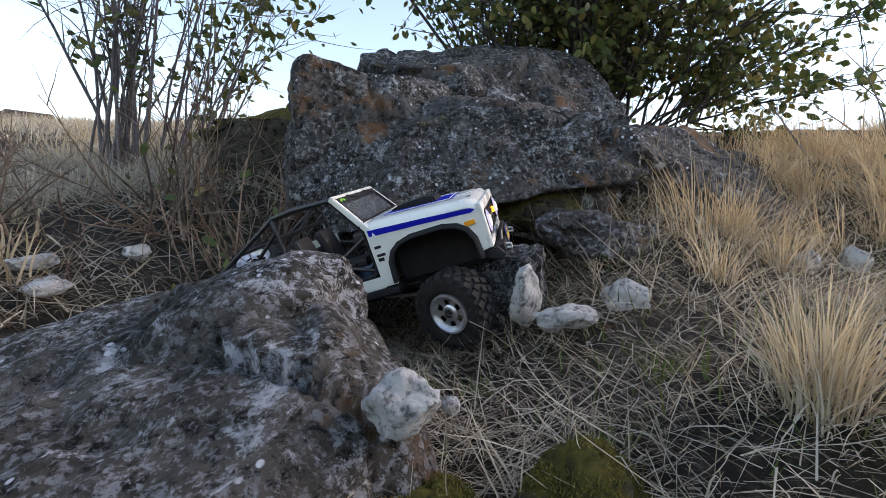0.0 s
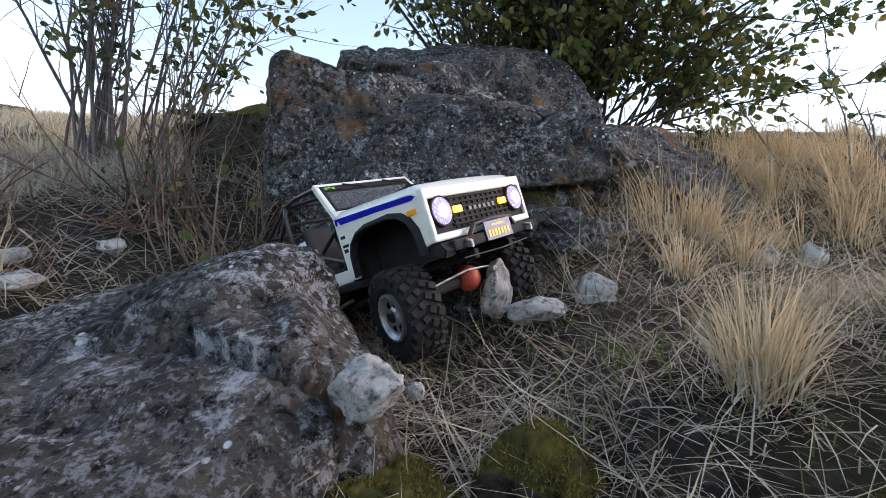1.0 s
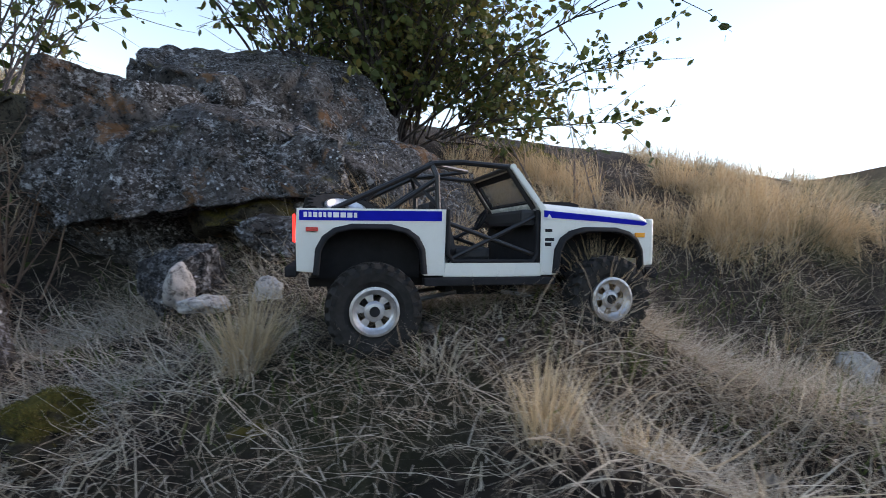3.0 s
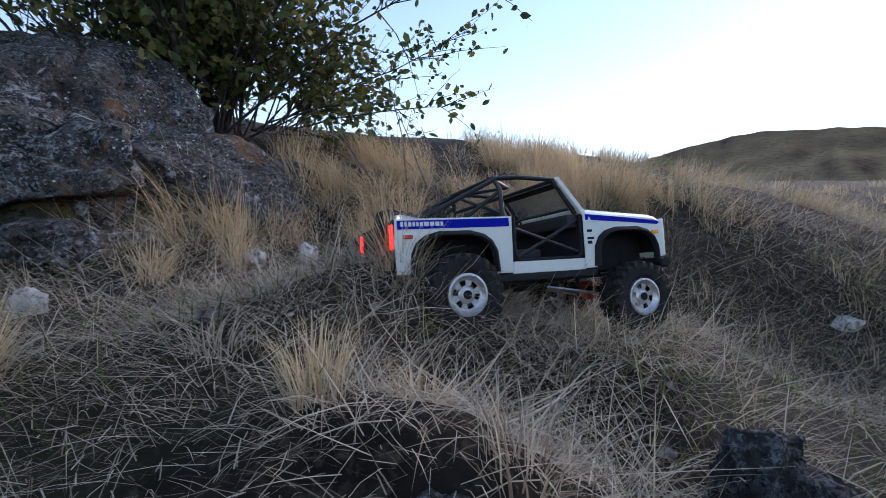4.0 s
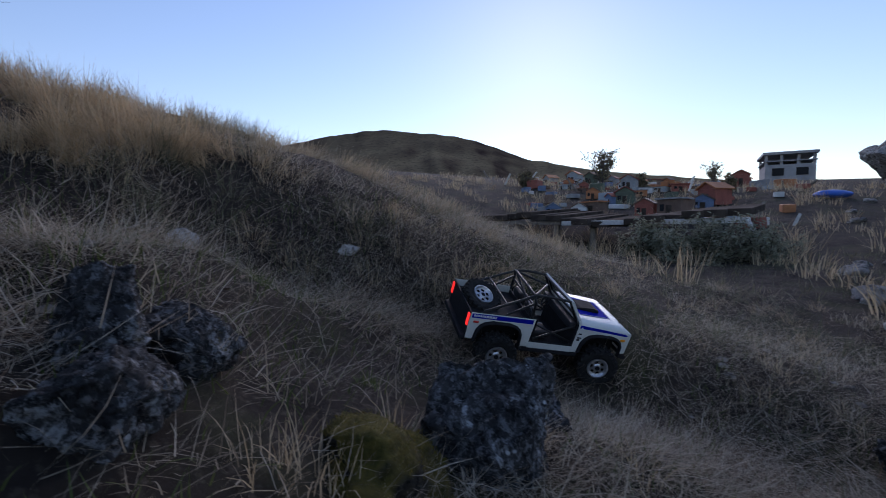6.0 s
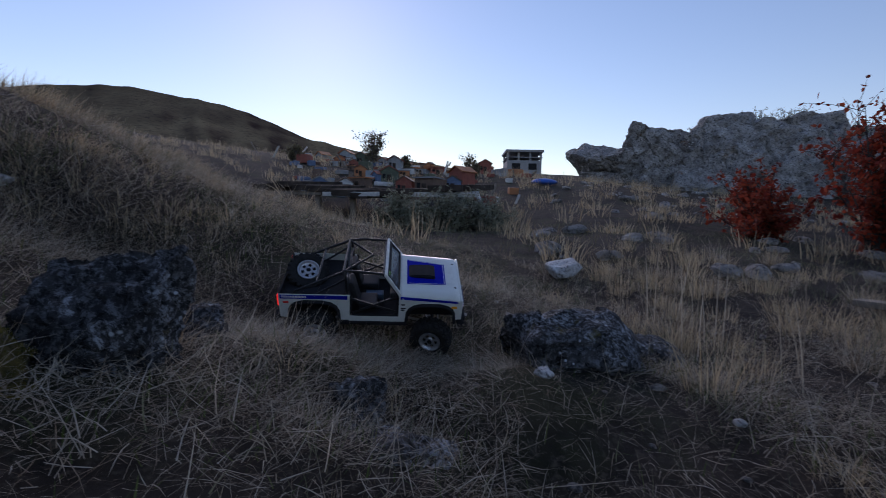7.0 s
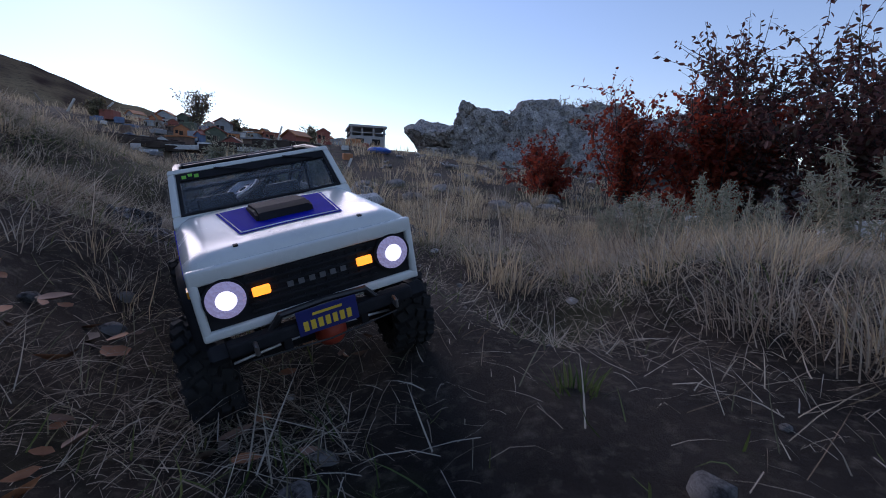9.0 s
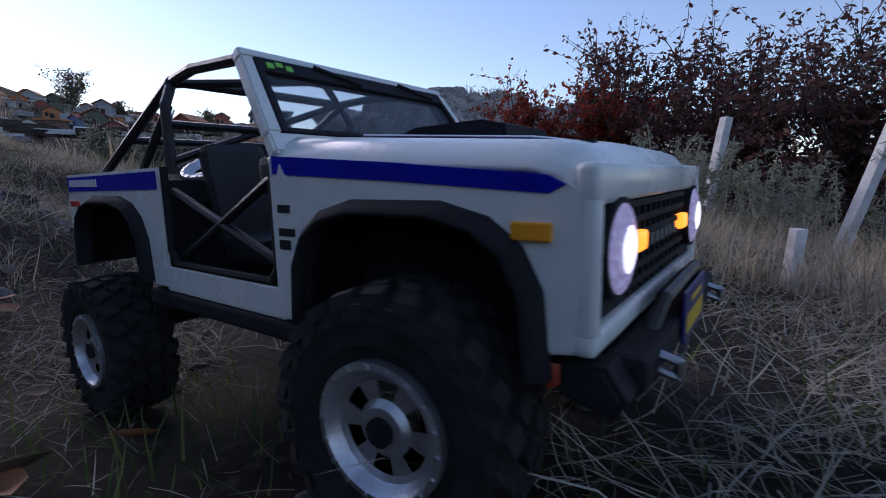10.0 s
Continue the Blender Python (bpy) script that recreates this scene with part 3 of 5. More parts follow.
outcrop()
for i in range(110):
    rnd = random.Random(300 + i)
    x, y = rnd.uniform(4.5, 14), rnd.uniform(-5.5, -0.6)
    s = rnd.uniform(.03, .15)
    bm = blob((s, s * rnd.uniform(.6, 1), s * rnd.uniform(.35, .6)), 300 + i, detail=3, rough=.3, facets=8)
    ob = link_mesh("scree_stone", bm, M_CLIFF, smooth=False)
    ob.matrix_basis = pose(x, y, gz(x, y) + s * .1, rnd.uniform(-15, 15), rnd.uniform(-15, 15), rnd.uniform(0, 360))
    tagged(ob, "loose pale stone on the scree slope", "stone", "scree stones")
for i in range(170):
    rnd = random.Random(500 + i)
    x, y = (rnd.uniform(1.0, 3.4), rnd.uniform(-2.0, -.3)) if i % 4 else (rnd.uniform(.3, 1.7), rnd.uniform(.05, .9))
    s = rnd.uniform(.004, .018) if i % 5 else rnd.uniform(.012, .022)
    bm = blob((s, s * rnd.uniform(.6, 1), s * .55), 500 + i, detail=2, rough=.25, facets=6)
    ob = link_mesh("pebble", bm, M_CLIFF if i % 6 else M_QUARTZ)
    ob.matrix_basis = pose(x, y, gz(x, y) + s * .15, 0, 0, rnd.uniform(0, 360))
    tagged(ob, "small grey pebble lying on the soil", "pebble", "pebbles")


# far hill: a long smooth back with a second knoll
def far_hill():
    n, m = 120, 40
    verts, idx = [], []
    for i in range(n + 1):
        a = radians(-80 + 82 * i / n)         # compass angle from +y, towards +x negative
        az = radians(-8 - 74 * i / n)
        deg = -8 - 74 * i / n
        # skyline height in degrees along the bearing
        h = float(np.interp(-deg, [8, 20, 30, 37, 43, 47, 52, 56, 60, 68, 75, 82], [3.8, 6.6, 9.1, 10.9, 11.8, 11.5, 11.1, 10.0, 8.4, 6.8, 5.9, 5.0])) + 0.18 * noise.noise(Vector((deg * .6, 0, 0)))
        for j in range(m + 1):
            u = j / m
            r = 120 + 360 * u
            z = 2.0 + (480 * math.tan(radians(h)) * (u ** 1.35)) + 4 * noise.noise(Vector((deg * .35, u * 6, 1))) * u * (1 - u) * 4
            verts.append((1.3 - r * math.sin(az), -0.4 + r * math.cos(az), z))
    for i in range(n):
        for j in range(m):
            a = i * (m + 1) + j
            idx += [a, a + m + 1, a + m + 2, a + 1]
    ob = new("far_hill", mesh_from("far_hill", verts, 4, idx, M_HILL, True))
    tagged(ob, "bare brown hill on the skyline", "hill", kind="structure")


far_hill()

# ---- the truck: x ahead, y left, z up from the ground under its middle ----
def bm_box(x0, x1, y0, y1, z0, z1, bevel=0.0, bm=None):
    out = bm or bmesh.new()
    r = bmesh.ops.create_cube(out, size=1)
    for v in r["verts"]:
        v.co = Vector(((x0 + x1) / 2 + v.co.x * (x1 - x0), (y0 + y1) / 2 + v.co.y * (y1 - y0), (z0 + z1) / 2 + v.co.z * (z1 - z0)))
    if bevel:
        es = list({e for v in r["verts"] for e in v.link_edges})
        bmesh.ops.bevel(out, geom=es, offset=bevel, segments=2, affect="EDGES", profile=0.6)
    return out


def bm_tube(points, r, bm=None, seg=8):
    """A round bar along straight runs."""
    out = bm or bmesh.new()
    for a, b in zip(points, points[1:]):
        a, b = Vector(a), Vector(b)
        d = b - a
        m = Matrix.Translation((a + b) / 2) @ d.to_track_quat("Z", "Y").to_matrix().to_4x4()
        bmesh.ops.create_cone(out, cap_ends=True, segments=seg, radius1=r, radius2=r, depth=d.length + r * 0.8, matrix=m)
    return out


def bm_plate(outline, y0, y1, bevel=0.0012, bm=None):
    """A panel: an outline in x and z, as thick as y0 to y1."""
    out = bm or bmesh.new()
    a = [out.verts.new((x, y0, z)) for x, z in outline]
    b = [out.verts.new((x, y1, z)) for x, z in outline]
    fs = [out.faces.new(a), out.faces.new(b[::-1])]
    n = len(a)
    for i in range(n):
        fs.append(out.faces.new((a[i], b[i], b[(i + 1) % n], a[(i + 1) % n])))
    bmesh.ops.recalc_face_normals(out, faces=fs)
    if bevel:
        es = {e for f in fs[:2] for e in f.edges}
        bmesh.ops.bevel(out, geom=list(es), offset=bevel, segments=2, affect="EDGES")
    return out


def bm_disc(x, y, z, r, depth, axis="x", seg=24, bm=None, r2=None):
    out = bm or bmesh.new()
    turn = {"x": pose(0, 0, 0, 0, 90, 0), "y": pose(0, 0, 0, 90, 0, 0), "z": pose(0, 0, 0)}[axis]
    bmesh.ops.create_cone(out, cap_ends=True, segments=seg, radius1=r, radius2=r if r2 is None else r2, depth=depth, matrix=Matrix.Translation((x, y, z)) @ turn)
    return out


def arch(cx, r, z0, top, flat, steps=9, front=1):
    """Points over a wheel opening, from its rear foot to its front foot."""
    pts = []
    for i in range(steps + 1):
        a = math.pi * (1 - i / steps)
        c, s = math.cos(a), math.sin(a)
        k = 0.62
        pts.append((cx + r * math.copysign(abs(c) ** k, c), z0 + (top - z0) * abs(s) ** flat))
    return pts


F_ARCH = arch(0.150, 0.062, 0.104, 0.159, 0.62)
R_ARCH = arch(-0.158, 0.062, 0.104, 0.159, 0.62)
R_TYRE = 0.0572


def tyre_mesh():
    """Knobbly rubber tyre, axis along y."""
    bm = bmesh.new()
    prof = [(0.029, 0.017), (0.036, 0.0215), (0.046, 0.0225), (0.0515, 0.0205), (0.0535, 0.015), (0.0538, 0.0)]
    prof = prof + [(r, -w) for r, w in prof[-2::-1]]
    seg = 48
    rings = []
    for i in range(seg):
        a = 2 * math.pi * i / seg
        rings.append([bm.verts.new((r * math.cos(a), w, r * math.sin(a))) for r, w in prof])
    for i in range(seg):
        p, q = rings[i], rings[(i + 1) % seg]
        for j in range(len(prof) - 1):
            bm.faces.new((p[j], q[j], q[j + 1], p[j + 1]))
    lugs = 22
    for i in range(lugs):
        for row, (w, ln, off, wid) in enumerate(((0.0165, 0.0052, 0.0, 0.0055), (-0.0165, 0.0052, 0.5, 0.0055), (0.0055, 0.0048, 0.35, 0.0048), (-0.0055, 0.0048, 0.85, 0.0048))):
            a = 2 * math.pi * (i + off) / lugs
            m = Matrix.Rotation(-a, 4, "Y") @ Matrix.Translation((0.0548, w, 0)) @ Matrix.Rotation(radians(22 if row % 2 else -22), 4, "X")
            r = bmesh.ops.create_cube(bm, size=1)
            for v in r["verts"]:
                taper = 0.82 if v.co.x > 0 else 1.0
                v.co = m @ Vector((v.co.x * 0.0056 - (0.0012 if abs(w) > 0.01 and v.co.y * w > 0 else 0), v.co.y * 2 * wid * taper, v.co.z * 2 * ln * taper))
        for s in (1, -1):      # side lugs
            a = 2 * math.pi * (i + (0.25 if s > 0 else 0.75)) / lugs
            m = Matrix.Rotation(-a, 4, "Y") @ Matrix.Translation((0.0490, s * 0.0222, 0))
            r = bmesh.ops.create_cube(bm, size=1)
            for v in r["verts"]:
                v.co = m @ Vector((v.co.x * 0.007, v.co.y * 0.003, v.co.z * 0.0045))
    bmesh.ops.recalc_face_normals(bm, faces=bm.faces)
    return bm


def rim_mesh(side):
    """Beadlock rim with six slots; its face looks along y * side."""
    bm = bmesh.new()
    seg = 60
    rows = [(0.0295, 0.012), (0.0295, 0.0222), (0.0265, 0.0228), (0.0250, 0.0205), (0.0225, 0.0175), (0.0200, 0.0160), (0.0125, 0.0160), (0.0095, 0.0185), (0.0060, 0.0190)]
    rings = []
    for i in range(seg):
        a = 2 * math.pi * i / seg
        rings.append([bm.verts.new((r * math.cos(a), side * w, r * math.sin(a))) for r, w in rows])
    for i in range(seg):
        slot = (i % 10) in (2, 3, 4, 5, 6)
        p, q = rings[i], rings[(i + 1) % seg]
        for j in range(len(rows) - 1):
            if j == 5 and slot:
                continue
            bm.faces.new((p[j], q[j], q[j + 1], p[j + 1]))
    for i in range(18):        # ring screws
        a = 2 * math.pi * i / 18
        bm_disc(0.0278 * math.cos(a), side * 0.0226, 0.0278 * math.sin(a), 0.0011, 0.0016, "y", 6, bm)
    bmesh.ops.recalc_face_normals(bm, faces=bm.faces)
    return bm


def build_truck():
    t = new("toy_truck")
    tagged(t, "white toy off-road truck with blue stripes and black roll cage", "toy truck")

    def mirrored(name, make, mat, label="", smooth=False, into=None):
        return [part(name, make(s), mat, into or t, label, smooth) for s in (-1, 1)]

    # front fenders and rear quarter panels
    front = [(0.064, 0.101), (0.064, 0.187), (0.150, 0.181), (0.222, 0.1745), (0.2315, 0.168), (0.2285, 0.114), (0.216, 0.112)] + F_ARCH[::-1] + [(0.086, 0.101)]
    rear = [(-0.066, 0.101), (-0.092, 0.101)] + R_ARCH[::-1] + [(-0.224, 0.106), (-0.246, 0.108), (-0.2475, 0.150), (-0.246, 0.183), (-0.064, 0.185)]
    fenders = mirrored("front_fender", lambda s: bm_plate(front, s * 0.1005, s * 0.1030), M_PAINT)
    quarters = mirrored("rear_quarter_panel", lambda s: bm_plate(rear, s * 0.0975, s * 0.1000), M_PAINT)
    mirrored("rocker_panel", lambda s: bm_plate([(-0.068, 0.099), (-0.066, 0.117), (0.066, 0.117), (0.066, 0.099)], s * 0.0985, s * 0.1010), M_PAINT)
    mirrored("rock_slider", lambda s: bm_box(-0.092, 0.086, s * 0.092 - 0.011, s * 0.092 + 0.011, 0.0880, 0.0985, 0.002), M_BLACK, "black rocker slider")

    # stripes lie a hair proud of the panels
    fs = [(0.068, 0.1775), (0.068, 0.1866), (0.150, 0.1806), (0.218, 0.1742), (0.224, 0.1712), (0.218, 0.1682), (0.150, 0.1730)]
    qs = [(-0.243, 0.1685), (-0.243, 0.1805), (-0.070, 0.1825), (-0.070, 0.170)]
    for fender, s in zip(fenders, (-1, 1)):
        part("blue_stripe", bm_plate(fs, s * 0.1028, s * 0.1036, 0), M_BLUE, fender, "blue stripe along the fender")
        bm = bmesh.new()
        for i, (z, w) in enumerate(((0.158, 0.010), (0.146, 0.013), (0.139, 0.009))):
            bm_box(0.070, 0.070 + w, s * 0.1028, s * 0.1034, z, z + (0.004 if i < 2 else 0.005), 0, bm)
        part("badge", bm, M_BLACK, fender, "small dark badges too fine to read")
        part("stripe_mark", bm_plate([(0.0715, 0.1745), (0.0750, 0.1825), (0.0800, 0.1745), (0.0765, 0.1745), (0.0750, 0.178), (0.0737, 0.1745)], s * 0.1034, s * 0.1040, 0), M_DECAL, fender)
        part("marker_lamp", bm_box(0.2045, 0.2195, s * 0.1036 - 0.0015, s * 0.1036 + 0.0015, 0.1520, 0.1585, 0.0008), M_AMBER, fender, "amber side marker")
    for quarter, s in zip(quarters, (-1, 1)):
        part("blue_stripe", bm_plate(qs, s * 0.0998, s * 0.1006, 0), M_BLUE, quarter, "blue stripe along the bed")
        bm = bmesh.new()
        rnd = random.Random(4)
        x = -0.238
        while x < -0.178:
            w = rnd.uniform(0.003, 0.007)
            bm_box(x, x + w, s * 0.1004, s * 0.1010, 0.1725, 0.1785, 0, bm)
            x += w + 0.0018
        part("lettering", bm, M_DECAL, quarter, "row of small white lettering")
        part("marker_lamp", bm_box(-0.2355, -0.2215, s * 0.1010 - 0.002, s * 0.1010 + 0.002, 0.1555, 0.1605, 0.001), M_REDLENS, quarter, "red side marker")

    # black flares round the wheel openings
    def flare(pts, s, y):
        bm = bmesh.new()
        mid = Vector((sum(p[0] for p in pts) / len(pts), 0.11))
        loops = []
        for x, z in pts:
            d = (Vector((x, z)) - mid).normalized()
            o = Vector((x, z)) + d * 0.0075
            loops.append([bm.verts.new((x, s * (y - 0.003), z)), bm.verts.new((x, s * (y + 0.0085), z)), bm.verts.new((x + d.x * 0.002, s * (y + 0.0095), z + d.y * 0.002)),
                          bm.verts.new((o.x, s * (y + 0.0035), o.y)), bm.verts.new((o.x, s * y, o.y))])
        for p, q in zip(loops, loops[1:]):
            for j in range(4):
                bm.faces.new((p[j], q[j], q[j + 1], p[j + 1]))
        bmesh.ops.recalc_face_normals(bm, faces=bm.faces)
        return bm
    for fender, s in zip(fenders, (-1, 1)):
        part("fender_flare", flare(F_ARCH, s, 0.1015), M_BLACK, fender, "black rubber fender flare", True)
    for quarter, s in zip(quarters, (-1, 1)):
        part("fender_flare", flare(R_ARCH, s, 0.0985), M_BLACK, quarter, "black rubber fender flare", True)

    # hood: crowned, its rim rolled down to the fenders
    bm = bmesh.new()
    nx, ny = 16, 24
    grid = []
    for i in range(nx + 1):
        u = i / nx
        x = 0.064 + 0.1685 * u
        row = []
        for j in range(ny + 1):
            v = -1 + 2 * j / ny
            edge = max(0.0, abs(v) - 0.80) / 0.20
            z = 0.1965 - 0.012 * u + 0.003 * (1 - v * v) - 0.011 * edge ** 2.2 * (1 - 0.25 * u)
            z -= 0.014 * max(0.0, (u - 0.90) / 0.10) ** 2
            row.append(bm.verts.new((x, v * 0.1028, z)))
        grid.append(row)
    for i in range(nx):
        for j in range(ny):
            bm.faces.new((grid[i][j], grid[i + 1][j], grid[i + 1][j + 1], grid[i][j + 1]))
    r = bmesh.ops.extrude_face_region(bm, geom=list(bm.faces))
    for v in r["geom"]:
        if isinstance(v, bmesh.types.BMVert):
            v.co.z -= 0.0025
    bmesh.ops.recalc_face_normals(bm, faces=bm.faces)
    hood = part("hood", bm, M_PAINT, t, "glossy white hood with a blue panel", True)

    def hood_z(x, y):
        u = (x - 0.064) / 0.1685
        v = y / 0.1028
        return 0.1965 - 0.012 * u + 0.003 * (1 - v * v)

    def hood_patch(x0, x1, w0, w1, lift, thick=0.0006):
        b = bmesh.new()
        n = 12
        rows = []
        for i in range(n + 1):
            x = x0 + (x1 - x0) * i / n
            w = w0 + (w1 - w0) * i / n
            rows.append([b.verts.new((x, w * (-1 + 2 * j / n), hood_z(x, w * (-1 + 2 * j / n)) + lift)) for j in range(n + 1)])
        for i in range(n):
            for j in range(n):
                b.faces.new((rows[i][j], rows[i + 1][j], rows[i + 1][j + 1], rows[i][j + 1]))
        return b
    part("hood_panel", hood_patch(0.084, 0.190, 0.060, 0.050, 0.0008), M_BLUE, hood, "blue hood panel", True)
    bm = bmesh.new()
    for a, b_ in (((0.088, 0.0565), (0.186, 0.0475)), ((0.088, -0.0565), (0.186, -0.0475)), ((0.186, 0.0475), (0.186, -0.0475))):
        pts = [Vector((a[0] + (b_[0] - a[0]) * k / 8, a[1] + (b_[1] - a[1]) * k / 8, 0)) for k in range(9)]
        for p in pts:
            p.z = hood_z(p.x, p.y) + 0.0012
        bm_tube(pts, 0.0007, bm, 4)
    part("pinstripe", bm, M_DECAL, hood, "thin white line round the blue panel")
    bm = bm_plate([(0.088, 0.194), (0.090, 0.2005), (0.100, 0.2035), (0.146, 0.2045), (0.160, 0.2010), (0.163, 0.188)], -0.029, 0.029, 0.003)
    part("hood_scoop", bm, M_BLACK, hood, "black hood scoop")

    # front face
    bm = bmesh.new()
    for y0, y1, z0, z1 in ((-0.103, 0.103, 0.164, 0.178), (-0.103, 0.103, 0.1135, 0.1225), (-0.103, -0.0955, 0.119, 0.168), (0.0955, 0.103, 0.119, 0.168)):
        bm_box(0.2265, 0.2345, y0, y1, z0, z1, 0.0025, bm)
    fascia = part("front_face", bm, M_PAINT, t, "white surround of the grille", True)
    grille = part("grille", bm_box(0.226, 0.2305, -0.096, 0.096, 0.1215, 0.1655), M_BLACK, t, "black grille")
    for i in range(6):
        z = 0.1275 + i * 0.0066
        part("grille_bar", bm_box(0.230, 0.2330, -0.060, 0.060, z, z + 0.0030, 0.0008), M_BLACK, grille)
    for i in range(11):
        y = -0.055 + i * 0.011
        part("grille_upright", bm_box(0.2302, 0.2322, y - 0.0012, y + 0.0012, 0.1250, 0.1640), M_BLACK, grille)
    bm = bmesh.new()
    for i in range(6):
        bm_box(0.2328, 0.2338, -0.026 + i * 0.010, -0.0205 + i * 0.010, 0.1425, 0.1475, 0, bm)
    part("grille_letters", bm, plain("grey_letters", (0.12, 0.12, 0.12)), grille)
    for s in (-1, 1):
        lamp = part("headlight", bm_disc(0.2325, s * 0.0780, 0.1475, 0.0185, 0.006, "x", 32), M_BLACK, t, "round headlight, switched on")
        b = bmesh.new()
        bmesh.ops.create_uvsphere(b, u_segments=28, v_segments=14, radius=1)
        for v in b.verts:
            v.co = Vector((0.2348 + v.co.x * 0.0038, s * 0.0780 + v.co.y * 0.0168, 0.1475 + v.co.z * 0.0168))
        part("lens", b, M_LAMP, lamp, "glowing white lens", True)
        b = bmesh.new()
        bmesh.ops.create_uvsphere(b, u_segments=16, v_segments=10, radius=1)
        for v in b.verts:
            v.co = Vector((0.2372 + v.co.x * 0.0022, s * 0.0780 + v.co.y * 0.0095, 0.1475 + v.co.z * 0.0095))
        part("bulb", b, M_LAMP_CORE, lamp, "bright bulb", True)
        part("turn_signal", bm_box(0.2310, 0.2360, s * 0.0485 - 0.0078, s * 0.0485 + 0.0078, 0.1425, 0.1510, 0.0018), M_AMBER_ON, t, "lit amber turn signal")

    # bumpers
    bm = bm_box(0.232, 0.2475, -0.088, 0.088, 0.0985, 0.1115, 0.003)
    for s in (-1, 1):
        r = bm_plate([(0.222, 0.0985), (0.222, 0.110), (0.238, 0.1115), (0.245, 0.101), (0.240, 0.094)], s * 0.086, s * 0.103, 0.002, bm)
    bumper = part("front_bumper", bm, M_BLACK, t, "black steel bumper")
    part("bumper_hoop", bm_tube([(0.240, -0.052, 0.108), (0.243, -0.040, 0.1225), (0.2445, 0, 0.125), (0.243, 0.040, 0.1225), (0.240, 0.052, 0.108)], 0.0032), M_TUBE, bumper)
    for s in (-1, 1):
        part("tow_hook", bm_tube([(0.246, s * 0.066, 0.101), (0.254, s * 0.066, 0.099), (0.254, s * 0.066, 0.105), (0.246, s * 0.066, 0.107)], 0.002), M_STEEL, bumper)
    plate = part("number_plate", bm_box(0.2480, 0.2495, -0.0285, 0.0285, 0.0985, 0.1225, 0.0006), M_PLATE, bumper, "blue plate with yellow bars")
    bm = bmesh.new()
    for i in range(7):
        bm_box(0.2494, 0.2499, -0.0235 + i * 0.0068, -0.0190 + i * 0.0068, 0.1025, 0.1115, 0, bm)
    bm_box(0.2494, 0.2499, -0.014, 0.014, 0.1155, 0.1180, 0, bm)
    part("plate_bars", bm, M_YELLOW, plate)
    bm = bm_box(-0.260, -0.246, -0.098, 0.098, 0.1005, 0.1140, 0.003)
    part("rear_bumper", bm, M_BLACK, t, "black rear bumper")
    part("winch_line", bm_tube([(0.240, -0.070, 0.088), (0.246, 0.0, 0.086), (0.240, 0.070, 0.088)], 0.0009), M_TUBE, t, "thin dark rod under the bumper")

    # tail
    gate = part("tailgate", bm_plate([(-0.2475, 0.112), (-0.2475, 0.182), (-0.2435, 0.182), (-0.2435, 0.112)], -0.098, 0.098, 0.001), M_BLACK, t, "black tailgate")
    for s in (-1, 1):
        part("tail_light", bm_box(-0.2510, -0.2455, s * 0.091 - 0.006, s * 0.091 + 0.006, 0.142, 0.176, 0.002), M_TAIL, t, "glowing red tail light")

    # windscreen
    base, top = Vector((0.0665, 0, 0.190)), Vector((0.0265, 0, 0.2465))
    ax = (top - base).normalized()
    nrm = Vector((ax.z, 0, -ax.x))

    def screen_box(u0, u1, y0, y1, n0, n1, bm=None, shrink=True):
        out = bm or bmesh.new()
        ln = (top - base).length
        vs = []
        for n in (n0, n1):
            for u, y in ((u0, y0), (u0, y1), (u1, y1), (u1, y0)):
                w = 1 - 0.085 * u if shrink else 1
                p = base + ax * (u * ln) + nrm * n
                vs.append(out.verts.new((p.x, y * w, p.z)))
        for f in ((3, 2, 1, 0), (4, 5, 6, 7), (0, 1, 5, 4), (1, 2, 6, 5), (2, 3, 7, 6), (3, 0, 4, 7)):
            out.faces.new([vs[k] for k in f])
        return out
    bm = bmesh.new()
    for u0, u1, y0, y1 in ((-0.06, 0.13, -0.1025, 0.1025), (0.90, 1.0, -0.1025, 0.1025), (0.13, 0.90, -0.1025, -0.0935), (0.13, 0.90, 0.0935, 0.1025)):
        screen_box(u0, u1, y0, y1, -0.004, 0.004, bm)
    bmesh.ops.recalc_face_normals(bm, faces=bm.faces)
    bmesh.ops.bevel(bm, geom=list(bm.edges), offset=0.0012, segments=2, affect="EDGES")
    screen = part("windscreen_frame", bm, M_PAINT, t, "white windscreen frame")
    bm = bmesh.new()
    for u0, u1, y0, y1 in ((0.13, 0.17, -0.0935, 0.0935), (0.76, 0.90, -0.0935, 0.0935), (0.17, 0.76, -0.0935, -0.0895), (0.17, 0.76, 0.0895, 0.0935)):
        screen_box(u0, u1, y0, y1, -0.0015, 0.0046, bm)
    bmesh.ops.recalc_face_normals(bm, faces=bm.faces)
    part("screen_seal", bm, M_BLACK, screen, "black seal and sun strip")
    pane = part("windscreen", screen_box(0.17, 0.76, -0.0895, 0.0895, 0.0008, 0.0016), M_GLASS, screen, "tinted windscreen pane")
    pane.visible_shadow = False
    bm = bmesh.new()
    for i in range(3):
        screen_box(0.79 + 0.03 * (i % 2), 0.85 + 0.02 * (i % 2), -0.087 + i * 0.007, -0.082 + i * 0.007, 0.0046, 0.0052, bm)
    part("green_sticker", bm, M_LIME, screen, "small lime green sticker")
    for y in (-0.045, 0.035):
        part("wiper", bm_tube([base + ax * 0.062 + nrm * 0.006 + Vector((0, y, 0)), base + ax * 0.054 + nrm * 0.006 + Vector((0, y + 0.035, 0))], 0.0012, None, 6), M_BLACK, screen)

